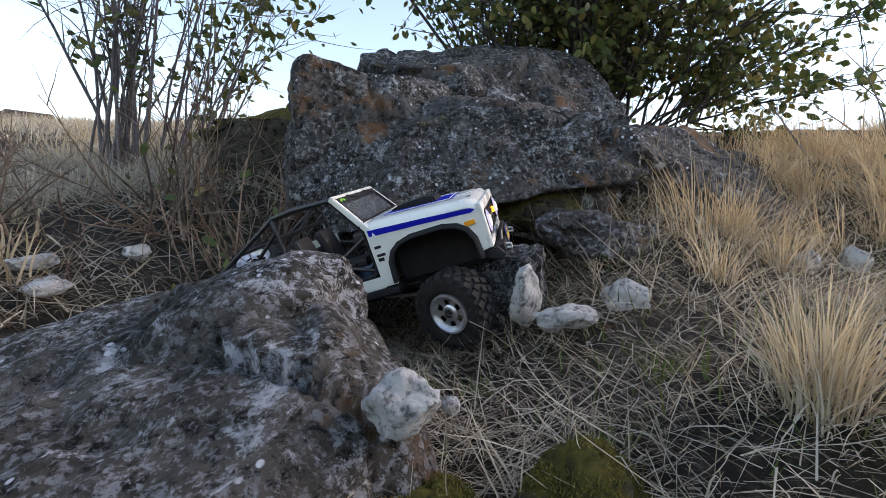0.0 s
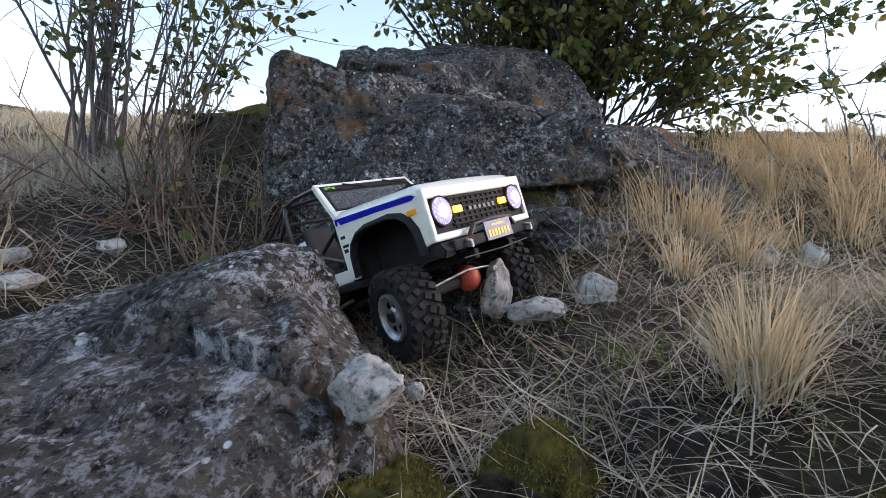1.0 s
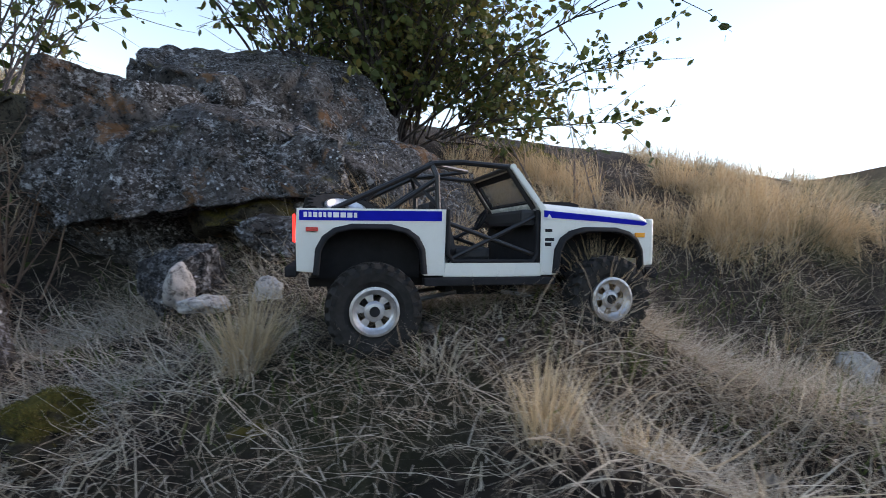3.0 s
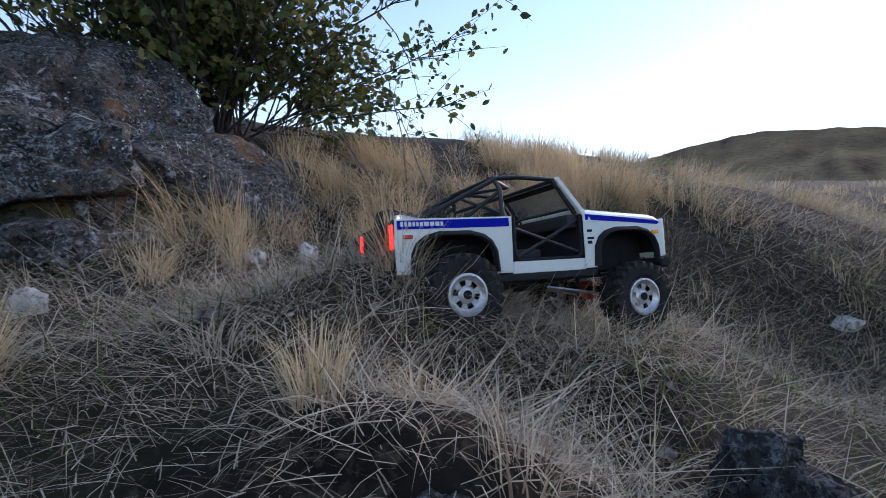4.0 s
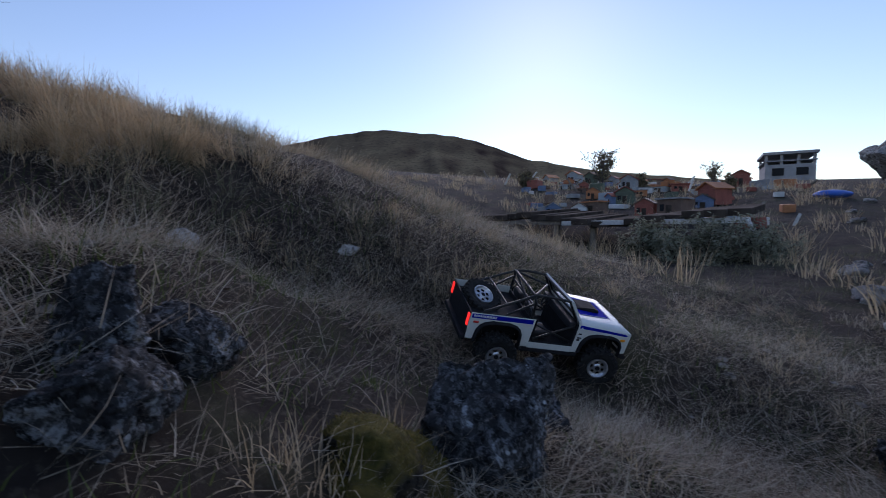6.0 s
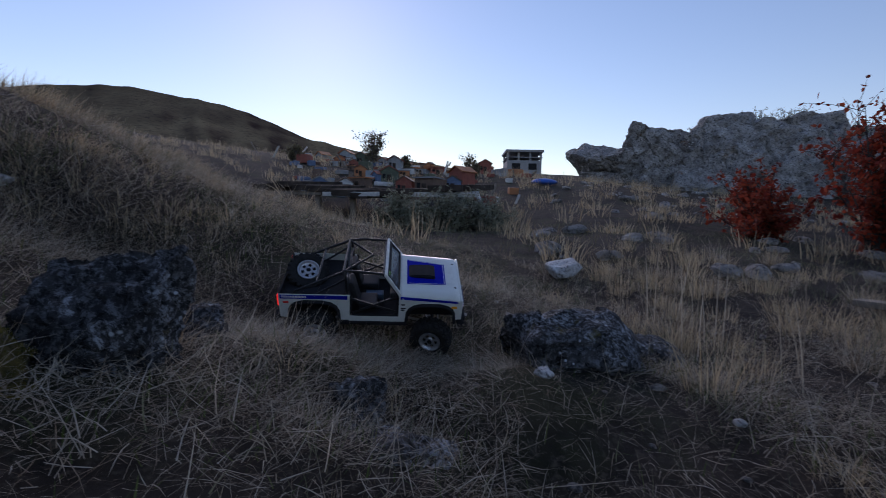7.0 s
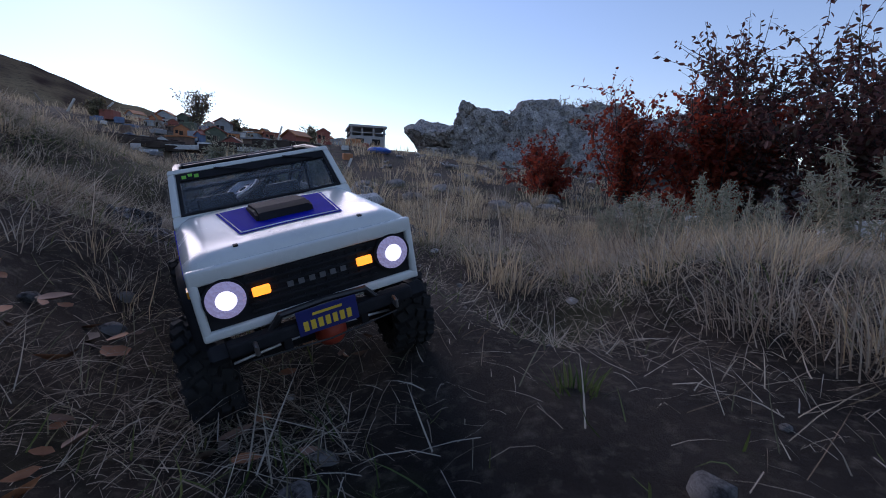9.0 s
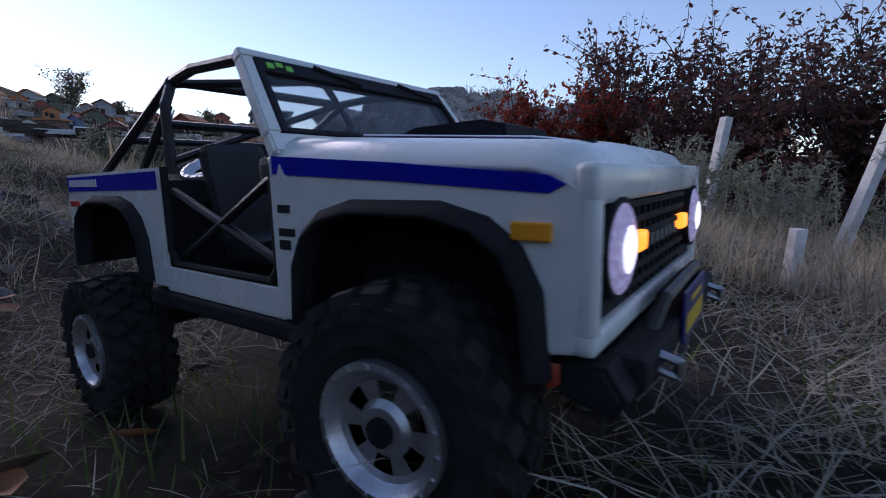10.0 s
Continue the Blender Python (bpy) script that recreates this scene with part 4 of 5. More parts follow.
    # cabin
    bm = bm_box(-0.070, 0.066, -0.094, 0.094, 0.094, 0.101)
    bm_box(-0.243, -0.060, -0.096, 0.096, 0.1600, 0.1640, 0, bm)
    bm_box(-0.072, -0.066, -0.094, 0.094, 0.098, 0.176, 0, bm)
    bm_box(0.060, 0.066, -0.098, 0.098, 0.098, 0.186, 0, bm)
    part("cabin_tub", bm, M_BLACK, t, "black cabin floor and bed")
    for s in (-1, 1):      # wheel housings inside the body
        part("inner_fender", bm_box(0.085, 0.218, s * 0.058 - 0.002, s * 0.058 + 0.002, 0.095, 0.188), M_BLACK, t)
        part("inner_fender", bm_box(-0.224, -0.092, s * 0.058 - 0.002, s * 0.058 + 0.002, 0.095, 0.162), M_BLACK, t)
        part("arch_liner", bm_box(0.085, 0.222, s * 0.079 - 0.021, s * 0.079 + 0.021, 0.166, 0.170), M_BLACK, t)
    part("dashboard", bm_box(0.040, 0.061, -0.094, 0.094, 0.166, 0.188, 0.005), M_SEAT, t)
    for s in (-1, 1):
        bm = bm_box(-0.045, 0.005, s * 0.045 - 0.026, s * 0.045 + 0.026, 0.118, 0.136, 0.006)
        seat = part("seat", bm, M_SEAT, t, "black bucket seat")
        b = bm_box(-0.008, 0.008, -0.025, 0.025, 0.0, 0.078, 0.007)
        bmesh.ops.transform(b, matrix=pose(-0.048, s * 0.045, 0.126, 0, -14, 0), verts=b.verts)
        part("backrest", b, M_SEAT, seat)
    bm = bmesh.new()
    n = 20
    ctr = pose(0.028, 0.045, 0.178, 0, -62, 0)
    ring = [ctr @ Vector((0.017 * math.cos(2 * math.pi * i / n), 0.017 * math.sin(2 * math.pi * i / n), 0)) for i in range(n + 1)]
    bm_tube(ring, 0.0022, bm, 6)
    bm_tube([ctr @ Vector((-0.015, 0, 0)), ctr @ Vector((0.015, 0, 0))], 0.0018, bm, 6)
    bm_tube([ctr @ Vector((0, 0, 0)), ctr @ Vector((0, 0, -0.03))], 0.002, bm, 6)
    part("steering_wheel", bm, M_BLACK, t)
    part("battery_box", bm_box(-0.030, 0.020, -0.012, 0.012, 0.101, 0.122, 0.003), plain("blue_grey_box", (0.08, 0.13, 0.2)), t)

    # roll cage
    R = 0.0036
    cage = part("roll_hoop", bm_tube([(-0.072, -0.088, 0.182), (-0.074, -0.087, 0.228), (-0.080, -0.078, 0.246), (-0.080, 0.078, 0.246), (-0.074, 0.087, 0.228), (-0.072, 0.088, 0.182)], R), M_TUBE, t, "black tube roll cage")
    for s in (-1, 1):
        part("roof_rail", bm_tube([(-0.080, s * 0.078, 0.2455), (-0.04, s * 0.083, 0.2478), (0.024, s * 0.086, 0.2440)], R), M_TUBE, cage)
        part("rear_stay", bm_tube([(-0.079, s * 0.080, 0.2440), (-0.204, s * 0.084, 0.1830), (-0.214, s * 0.084, 0.166)], R), M_TUBE, cage)
        part("rear_brace", bm_tube([(-0.073, s * 0.086, 0.226), (-0.160, s * 0.080, 0.166)], R * 0.85), M_TUBE, cage)
        part("screen_post", bm_tube([(0.022, s * 0.086, 0.2440), (0.058, s * 0.090, 0.190)], R), M_TUBE, cage)
        part("door_bar", bm_tube([(-0.060, s * 0.093, 0.168), (0.056, s * 0.093, 0.128)], R * 0.85), M_TUBE, cage)
        part("door_bar", bm_tube([(-0.060, s * 0.093, 0.120), (0.058, s * 0.093, 0.178)], R * 0.85), M_TUBE, cage)
        part("door_rim", bm_tube([(-0.061, s * 0.0985, 0.184), (-0.061, s * 0.0985, 0.128), (-0.054, s * 0.0985, 0.119), (0.054, s * 0.0985, 0.119), (0.061, s * 0.0985, 0.128), (0.061, s * 0.0985, 0.186)], 0.0026), M_BLACK, cage)
    part("cage_cross", bm_tube([(-0.079, -0.078, 0.244), (-0.010, 0.0, 0.2475), (-0.079, 0.078, 0.244)], R * 0.85), M_TUBE, cage)
    part("cage_cross", bm_tube([(-0.072, -0.085, 0.190), (-0.079, 0.070, 0.243)], R * 0.85), M_TUBE, cage)
    part("cage_cross", bm_tube([(0.023, -0.085, 0.243), (0.023, 0.085, 0.243)], R * 0.9), M_TUBE, cage)
    part("cage_cross", bm_tube([(-0.150, -0.083, 0.209), (-0.150, 0.083, 0.209)], R * 0.85), M_TUBE, cage)
    part("cage_cross", bm_tube([(-0.073, -0.085, 0.215), (-0.073, 0.085, 0.215)], R * 0.85), M_TUBE, cage)

    # chassis, axles, links and springs
    bm = bmesh.new()
    for s in (-1, 1):
        bm_box(-0.235, 0.235, s * 0.038 - 0.004, s * 0.038 + 0.004, 0.083, 0.095, 0.001, bm)
    bm_box(-0.05, 0.06, -0.036, 0.036, 0.068, 0.096, 0.004, bm)
    part("chassis", bm, M_BLACK, t, "black chassis rails and gearbox")
    for x in (-0.156, 0.156):
        bm = bm_tube([(x, -0.085, 0.0575), (x, 0.085, 0.0575)], 0.0085, None, 12)
        axle = part("axle", bm, M_BLACK, t, "black solid axle")
        b = bmesh.new()
        bmesh.ops.create_uvsphere(b, u_segments=16, v_segments=10, radius=0.0185)
        bmesh.ops.translate(b, verts=b.verts, vec=(x + (0.006 if x > 0 else -0.006), 0.018, 0.0575))
        part("diff_cover", b, M_RED_PART if x > 0 else M_BLACK, axle, "red differential cover" if x > 0 else "", True)
        for s in (-1, 1):
            p0, p1 = Vector((x - 0.004, s * 0.050, 0.070)), Vector((x - math.copysign(0.03, x), s * 0.046, 0.150))
            part("shock_body", bm_tube([p0 + (p1 - p0) * 0.45, p1], 0.0056, None, 10), M_BLACK, axle)
            coil = [p0 + (p1 - p0) * (0.05 + 0.55 * i / 40) + Vector((0.0068 * math.cos(i * 1.1), 0.0068 * math.sin(i * 1.1), 0)) for i in range(41)]
            part("spring", bm_tube(coil, 0.0011, None, 4), M_STEEL, axle, "steel coil spring")
            part("lower_link", bm_tube([(x - math.copysign(0.008, x), s * 0.04, 0.052), (math.copysign(0.035, x), s * 0.034, 0.072)], 0.0032), M_STEEL, axle)
    part("steering_link", bm_tube([(0.176, -0.085, 0.062), (0.179, 0.0, 0.070), (0.176, 0.085, 0.062)], 0.0016), M_RIM, t, "steel steering link")

    # wheels
    tyre = rim_l = rim_r = None
    wheels = []
    for x, s in ((0.156, -1), (0.156, 1), (-0.156, -1), (-0.156, 1)):
        hub = part("wheel", bm_disc(0, s * 0.0165, 0, 0.0062, 0.009, "y", 12), M_BLACK, t, "chunky off-road wheel")
        if tyre is None:
            ty = part("tyre", tyre_mesh(), M_RUBBER, hub, "knobbly black tyre")
            rr, rl = part("rim", rim_mesh(-1), M_RIM, hub, "silver slotted beadlock rim"), None
            tyre, rim_r = ty.data, rr.data
            b = rim_mesh(1)
            tmp = bpy.data.meshes.new("rim")
            b.to_mesh(tmp)
            b.free()
            tmp.materials.append(M_RIM.m)
            rim_l = tmp
        else:
            ty, rr = new("tyre", tyre), new("rim", rim_r if s < 0 else rim_l)
            tagged(ty, "knobbly black tyre")
            tagged(rr, "silver slotted beadlock rim")
            ty.parent = rr.parent = hub
        wheels.append((hub, x, s))
    spare = part("spare_wheel", bm_disc(0, 0, 0, 0.0062, 0.034, "y", 12), M_BLACK, t, "spare wheel lying in the bed")
    for nm, me in (("tyre", tyre), ("rim", rim_r)):
        o = new(nm, me)
        o.parent = spare
    spare.matrix_basis = pose(-0.190, 0.012, 0.172, -66, 10, 0)
    return t, wheels


truck, WHEELS = build_truck()

# ---- plants ----
CAM_XY = np.array([m.translation[:2] for _, m in PATH])


def grass_object(name, groups, mat):
    vs, qs, off = [], [], 0
    for v, q in groups:
        vs.append(v)
        qs.append(q + off)
        off += len(v)
    return new(name, mesh_from(name, np.concatenate(vs), 4, np.concatenate(qs), mat, False))


def clear(x, y, r):
    """Which spots keep away from the camera's line."""
    d = np.min(np.hypot(x[:, None] - CAM_XY[:, 0], y[:, None] - CAM_XY[:, 1]), axis=1)
    return d > r


def slope(x, y):
    e = 0.05
    gx = (land(x + e, y) - land(x - e, y)) / (2 * e)
    gy = (land(x, y + e) - land(x, y - e)) / (2 * e)
    return np.arctan2(-gy, -gx), np.hypot(gx, gy)


def litter(n, box, rng, lo, hi, width, lift=0.004, lean=(1.25, 0.22)):
    x, y = rng.uniform(box[0], box[1], n), rng.uniform(box[2], box[3], n)
    layer = rng.uniform(0, 30)
    patch = np.array([noise.noise(Vector((a * 2.2, b * 2.2, layer))) for a, b in zip(x, y)])
    keep = rng.uniform(-.40, .30, n) < patch
    # a worn soil path where wheels pass
    u = np.clip(((x - 2.5) * -1.15 + (y + .95) * -.42) / 1.5, 0, 1)
    d = np.hypot(x - (2.5 - 1.15 * u), y - (-.95 - .42 * u))
    keep &= (d > .24) | (rng.uniform(0, 1, n) < .22)
    x, y = x[keep], y[keep]
    n = len(x)
    down, st = slope(x, y)
    az = np.where(rng.uniform(0, 1, n) < .45, down + rng.normal(0, .7, n), rng.uniform(0, 6.28, n))
    ln = np.exp(rng.uniform(np.log(lo), np.log(hi), n))
    return blades(np.stack([x, y, rough_land(x, y) + lift], 1), az, ln, rng.normal(lean[0], lean[1], n), rng.normal(.35, .6, n), rng.uniform(*width, n), rng)


def straw():
    rng = np.random.RandomState(11)
    g = [litter(20000, (0, 1.6, .26, 1.3), rng, .03, .11, (.0007, .0015)), litter(9000, (.35, 1.5, -.05, .6), rng, .02, .08, (.0006, .0013)), litter(9000, (.35, 1.5, -.05, .6), rng, .03, .10, (.0006, .0014)), litter(4500, (0, .85, 0, .26), rng, .03, .11, (.0007, .0015)), litter(26000, (1.3, 3.6, .3, 1.7), rng, .05, .14, (.0008, .0017)), litter(9000, (3, 6, .6, 3.5), rng, .06, .16, (.0018, .004)),
         litter(22000, (-5.5, 0, -.2, 4.5), rng, .05, .18, (.002, .005)),
         litter(36000, (-1.9, .4, .25, 2.2), rng, .04, .15, (.0016, .0032))]
    tagged(grass_object("straw_litter", g, M_STRAW), "matted dry straw and stems lying over the terrace", "straw", kind="stuff")
    g = [litter(5000, (.9, 1.6, .05, .6), rng, .03, .12, (.0006, .0012)), litter(22000, (1.4, 2.8, -.5, .9), rng, .03, .12, (.0006, .0013)), litter(60000, (1.45, 3.4, -2.1, -.2), rng, .02, .09, (.0006, .0014)), litter(9000, (.9, 1.6, -1.9, -.5), rng, .015, .05, (.0005, .0010)), litter(9000, (.8, 1.7, -2.5, -1.32), rng, .03, .09, (.0007, .0015)),
         litter(18000, (2.1, 4.6, -1.8, 1.4), rng, .05, .16, (.0010, .0022))]
    tagged(grass_object("dull_straw", g, M_DULL), "dull brown straw lying over the hollow", "straw", kind="stuff")
    g = [litter(6000, (.1, 1.8, 0, 1.0), rng, .05, .16, (.0010, .0020), .008, (1.1, .3)), litter(3500, (1.2, 2.8, 0, .7), rng, .05, .14, (.0006, .0012), .008, (1.05, .3)),
         litter(22000, (.95, 2.2, -2.2, -1.22), rng, .03, .09, (.0007, .0015), .006, (1.15, .3)), litter(17000, (1.4, 3.6, -2.1, -.1), rng, .04, .12, (.0008, .0018), .008, (1.15, .3))]
    tagged(grass_object("bleached_stems", g, M_PALE), "bleached grass stems strewn on the slope", "straw", kind="stuff")
    g = [litter(2600, (.2, 1.7, .1, .9), rng, .015, .05, (.0012, .0024), .003, (.6, .3)), litter(7000, (1.4, 3.4, -.4, 1.0), rng, .015, .06, (.0012, .0026), .003, (.6, .3)),
         litter(6000, (1.0, 3.0, -1.7, -.3), rng, .015, .05, (.0012, .0024), .003, (.6, .3))]
    tagged(grass_object("green_sprouts", g, M_GREEN), "short green grass sprouting between the straw", "grass", kind="stuff")
    g = [litter(9000, (1.2, 3.6, -2.0, 1.2), rng, .025, .075, (.0010, .0022), .002, (.65, .35)), litter(7000, (3.0, 7.0, -3.6, 1.8), rng, .04, .12, (.002, .005), .002, (.6, .35))]
    tagged(grass_object("grey_green_grass", g, M_GREYGREEN), "short grey-green grass in patches on the slope", "grass", kind="stuff")


straw()


def tuft(x, y, n, ln, rng, spread=.03, lean=.30, bend=.55, width=(.0010, .0020), z=None, bias=None, k=4):
    a = rng.uniform(0, 6.28, n)
    r = spread * np.sqrt(rng.uniform(0, 1, n))
    px, py = x + r * np.cos(a), y + r * np.sin(a)
    az = a + rng.normal(0, .5, n)
    if bias is not None:
        d = np.stack([np.cos(az), np.sin(az)], 1) + bias[1] * np.array([math.cos(bias[0]), math.sin(bias[0])])
        az = np.arctan2(d[:, 1], d[:, 0])
    zz = rough_land(px, py) - .004 if z is None else np.full(n, z)
    return blades(np.stack([px, py, zz], 1), az, ln * rng.uniform(.55, 1.1, n), np.abs(rng.normal(lean * .7, lean * .6, n)), rng.normal(bend, bend * .6, n), rng.uniform(*width, n), rng, k)


def single_tufts():
    rng = np.random.RandomState(21)
    for x, y, n, ln, lab in ((.345, .405, 420, .15, "a"), (.92, .40, 380, .15, "a"), (.70, .93, 200, .15, "g"), (1.178, 0.114, 230, .11, "a"), (1.274, 0.110, 110, .075, "a"),
                             (1.330, 0.006, 130, .10, "d"), (.02, .90, 60, .12, "p"), (-.40, .62, 220, .09, "g"), (.52, .86, 180, .14, "g"), (1.378, 0.486, 120, .08, "a"),
                             (.15, .43, 70, .055, "p"), (.62, .30, 90, .07, "p")):
        if lab != lab.upper() and (x < 1.1):
            x, y = plot_xy(x, y)
        m = {"a": M_TAN, "g": M_GOLD, "p": M_PALE, "d": M_DULL}[lab]
        t_ = {"a": "upright tuft of tan bunch grass with bleached skirts", "g": "drooping tuft of golden dry grass", "p": "loose tuft of bleached grass", "d": "loose tuft of dull dry grass"}[lab]
        ln *= .72
        g = [tuft(x, y, n // 2 + 20, ln, rng, .026, .32 if lab == "a" else .5, .5 if lab == "a" else .9)]
        ob = grass_object("grass_tuft", g, m)
        tagged(ob, t_, "grass", "grass tufts")
        if lab == "a":
            skirt = grass_object("dead_skirt", [tuft(x, y, n // 2, ln * .75, rng, .035, 1.0, .9)], M_PALE)
            skirt.parent = ob
    for x, y in ((.262, .545), (-.03, .69), (.045, .665), (1.95, .40), (2.0, .10), (1.49, -1.26), (.16, .44), (.95, .33), (2.2, -.62)):
        if x < 1.1:
            x, y = plot_xy(x, y)
        g = [tuft(x, y, 46, .035, rng, .02, .4, .5, (.0014, .0028))]
        tagged(grass_object("green_tuft", g, M_GREEN), "small tuft of fresh green grass", "grass", "green tufts")


single_tufts()


WAY = np.array([m.translation[:2] for _, m in DRIVE])
WAY = np.array([np.array([np.interp(i / 60 * (len(WAY) - 1), np.arange(len(WAY)), WAY[:, c]) for c in (0, 1)]) for i in range(61)])


def on_way(x, y, r=.24):
    return float(np.min(np.hypot(WAY[:, 0] - x, WAY[:, 1] - y))) < r


def hillside():
    """Tufts that hang over each other on the slopes."""
    rng = np.random.RandomState(31)
    gold, tan, far, grey, pale, dullg = [], [], [], [], [], []
    n = 0
    while n < 120:          # golden band beside the boulder
        u, v = rng.uniform(.55, 2.5), rng.uniform(1.02, 1.75)
        if (u < .85 and v > 1.35) or noise.noise(Vector((u * 3.1, v * 3.1, 1))) < -.02:
            continue
        x, y = plot_xy(u, v)
        d, _ = slope(np.array([x]), np.array([y]))
        side = radians(-138) + rng.normal(0, .8)
        gold.append(tuft(x, y, 120, rng.uniform(.10, .21), rng, .035, 1.55, 1.0, (.0009, .0019), None, (side, 2.4), 5))
        n += 1
    n = 0
    while n < 520:          # the nose of the slope
        x, y = rng.uniform(1.75, 5.4), rng.uniform(.35, 3.6)
        if on_way(x, y) or float(land(x, y)) < -.06 or (x < 2.3 and y < .62) or noise.noise(Vector((x * 2.3, y * 2.3, 5))) < -.16:
            continue
        d, _ = slope(np.array([x]), np.array([y]))
        big = rng.uniform(.05, .10) if y < .9 else rng.uniform(.08, .16)
        pick = rng.uniform()
        (tan if pick < .55 else gold if pick < .72 else grey).append(tuft(x, y, 60, big, rng, .05, 1.25, .9, (.0010, .0024), None, (float(d[0]), 1.3), 4))
        n += 1
    for i in range(330):        # low tussocks in the hollow
        x, y = rng.uniform(1.45, 4.6), rng.uniform(-1.5, .5)
        u = min(1, max(0, ((x - 2.5) * -1.15 + (y + .95) * -.42) / 1.5))
        if math.hypot(x - (2.5 - 1.15 * u), y - (-.95 - .42 * u)) < .24 or not clear(np.array([x]), np.array([y]), .35)[0]:
            continue
        if on_way(x, y, .17) or (x < 2.2 and y > -.1):
            continue
        pick = rng.uniform()
        (tan if pick < .4 else pale if pick < .65 else grey).append(tuft(x, y, 34, rng.uniform(.04, .10), rng, .035, .7, 1.0, (.0008, .0018)))
    for i in range(150):        # right of the wheel track, towards the red bush
        x, y = rng.uniform(2.0, 5.2), rng.uniform(-3.4, -1.0)
        if not clear(np.array([x]), np.array([y]), .45)[0] or (x - 2.3) * .6 - y < 1.05:
            continue
        (tan if i % 3 else dullg).append(tuft(x, y, 70, rng.uniform(.08, .19), rng, .06, .40, .75, (.0012, .0026)))
    for i in range(130):
        x, y = rng.uniform(1.1, 2.6), rng.uniform(-2.5, -1.5)
        if on_way(x, y, .3) or (x < 1.5 and y > -1.8) or not clear(np.array([x]), np.array([y]), .45)[0]:
            continue
        (tan if i % 3 else dullg).append(tuft(x, y, 70, rng.uniform(.06, .13), rng, .06, .45, .8, (.0010, .0020)))
    for i in range(520):        # far slopes
        x, y = rng.uniform(4.5, 16), rng.uniform(-6, 8)
        far.append(tuft(x, y, 26, rng.uniform(.12, .28), rng, .15, .4, .7, (.004, .009)))
    for i in range(560):
        x, y = plot_xy(rng.uniform(-7, -.5), rng.uniform(1.0, 9))
        (far if i % 2 else pale).append(tuft(x, y, 40, rng.uniform(.07, .16), rng, .10, .5, .8, (.003, .006)))
    for i in range(26):         # skyline grass above the bank
        x = rng.uniform(.9, 4.2)
        y = 1.45 + (x - .9) * .4 + rng.uniform(-.2, .5)
        tan.append(tuft(x, y, 40, rng.uniform(.05, .12), rng, .05, .7, .9, (.0012, .0022)))
    tagged(grass_object("golden_grass", gold, M_GOLD), "golden dry grass drooping down the bank", "grass", kind="stuff")
    tagged(grass_object("tan_grass", tan, M_TAN), "tan dry grass standing on the slopes", "grass", kind="stuff")
    tagged(grass_object("grey_tussocks", grey, M_GREYGREEN), "grey-green tussocks among the dry grass", "grass", kind="stuff")
    tagged(grass_object("bleached_tussocks", pale, M_PALE), "bleached tussocks in the hollow", "grass", kind="stuff")
    tagged(grass_object("brown_grass", dullg, M_DULL), "brown withered grass beside the wheel track", "grass", kind="stuff")
    tagged(grass_object("distant_grass", far, M_TAN), "dry grass on the far slopes", "grass", kind="stuff")


hillside()


# ---- shrubs ----
def tubes(paths, radii, sides=4):
    """Tapered stems along polylines, in flat arrays."""
    vs, qs, off = [], [], 0
    for pts, r0 in zip(paths, radii):
        pts = np.asarray(pts)
        n = len(pts)
        d = np.gradient(pts, axis=0)
        d /= np.linalg.norm(d, axis=1)[:, None] + 1e-9
        u = np.cross(d, (0.31, 0.77, 0.2))
        u /= np.linalg.norm(u, axis=1)[:, None] + 1e-9
        w = np.cross(d, u)
        r = r0 * np.linspace(1, .25, n)
        a = 2 * np.pi * np.arange(sides) / sides
        ring = pts[:, None] + r[:, None, None] * (np.cos(a)[None, :, None] * u[:, None] + np.sin(a)[None, :, None] * w[:, None])
        vs.append(ring.reshape(-1, 3))
        for i in range(n - 1):
            for j in range(sides):
                b, c = off + i * sides + j, off + i * sides + (j + 1) % sides
                qs += [b, c, c + sides, b + sides]
        off += n * sides
    return np.concatenate(vs), np.array(qs)


def stem(start, direction, length, rng, n=7, wander=.18, sag=0.0):
    pts = [np.array(start, float)]
    d = np.array(direction, float)
    d /= np.linalg.norm(d)
    for i in range(n - 1):
        d = d + rng.normal(0, wander, 3) * .6
        d[2] -= sag
        d /= np.linalg.norm(d)
        pts.append(pts[-1] + d * length / (n - 1))
    return np.array(pts)


def leaves(spots, size, rng, ratio=.55, droop=.3):
    """Six-cornered leaves at the given spots."""
    n = len(spots)
    az = rng.uniform(0, 6.28, n)
    el = rng.normal(-droop, .6, n)
    d = np.stack([np.cos(az) * np.cos(el), np.sin(az) * np.cos(el), np.sin(el)], 1)
    s = np.cross(d, rng.normal(0, 1, (n, 3)))
    s /= np.linalg.norm(s, axis=1)[:, None] + 1e-9
    ln = size * rng.uniform(.6, 1.2, n)[:, None]
    w = ln * ratio / 2
    p = np.asarray(spots)
    nr = np.cross(d, s) * ln * .06
    pts = np.stack([p, p + d * ln * .3 + s * w * .85 + nr, p + d * ln * .65 + s * w * .8 + nr, p + d * ln, p + d * ln * .65 - s * w * .8 + nr, p + d * ln * .3 - s * w * .85 + nr], 1)
    return pts.reshape(-1, 3), np.arange(n * 6)


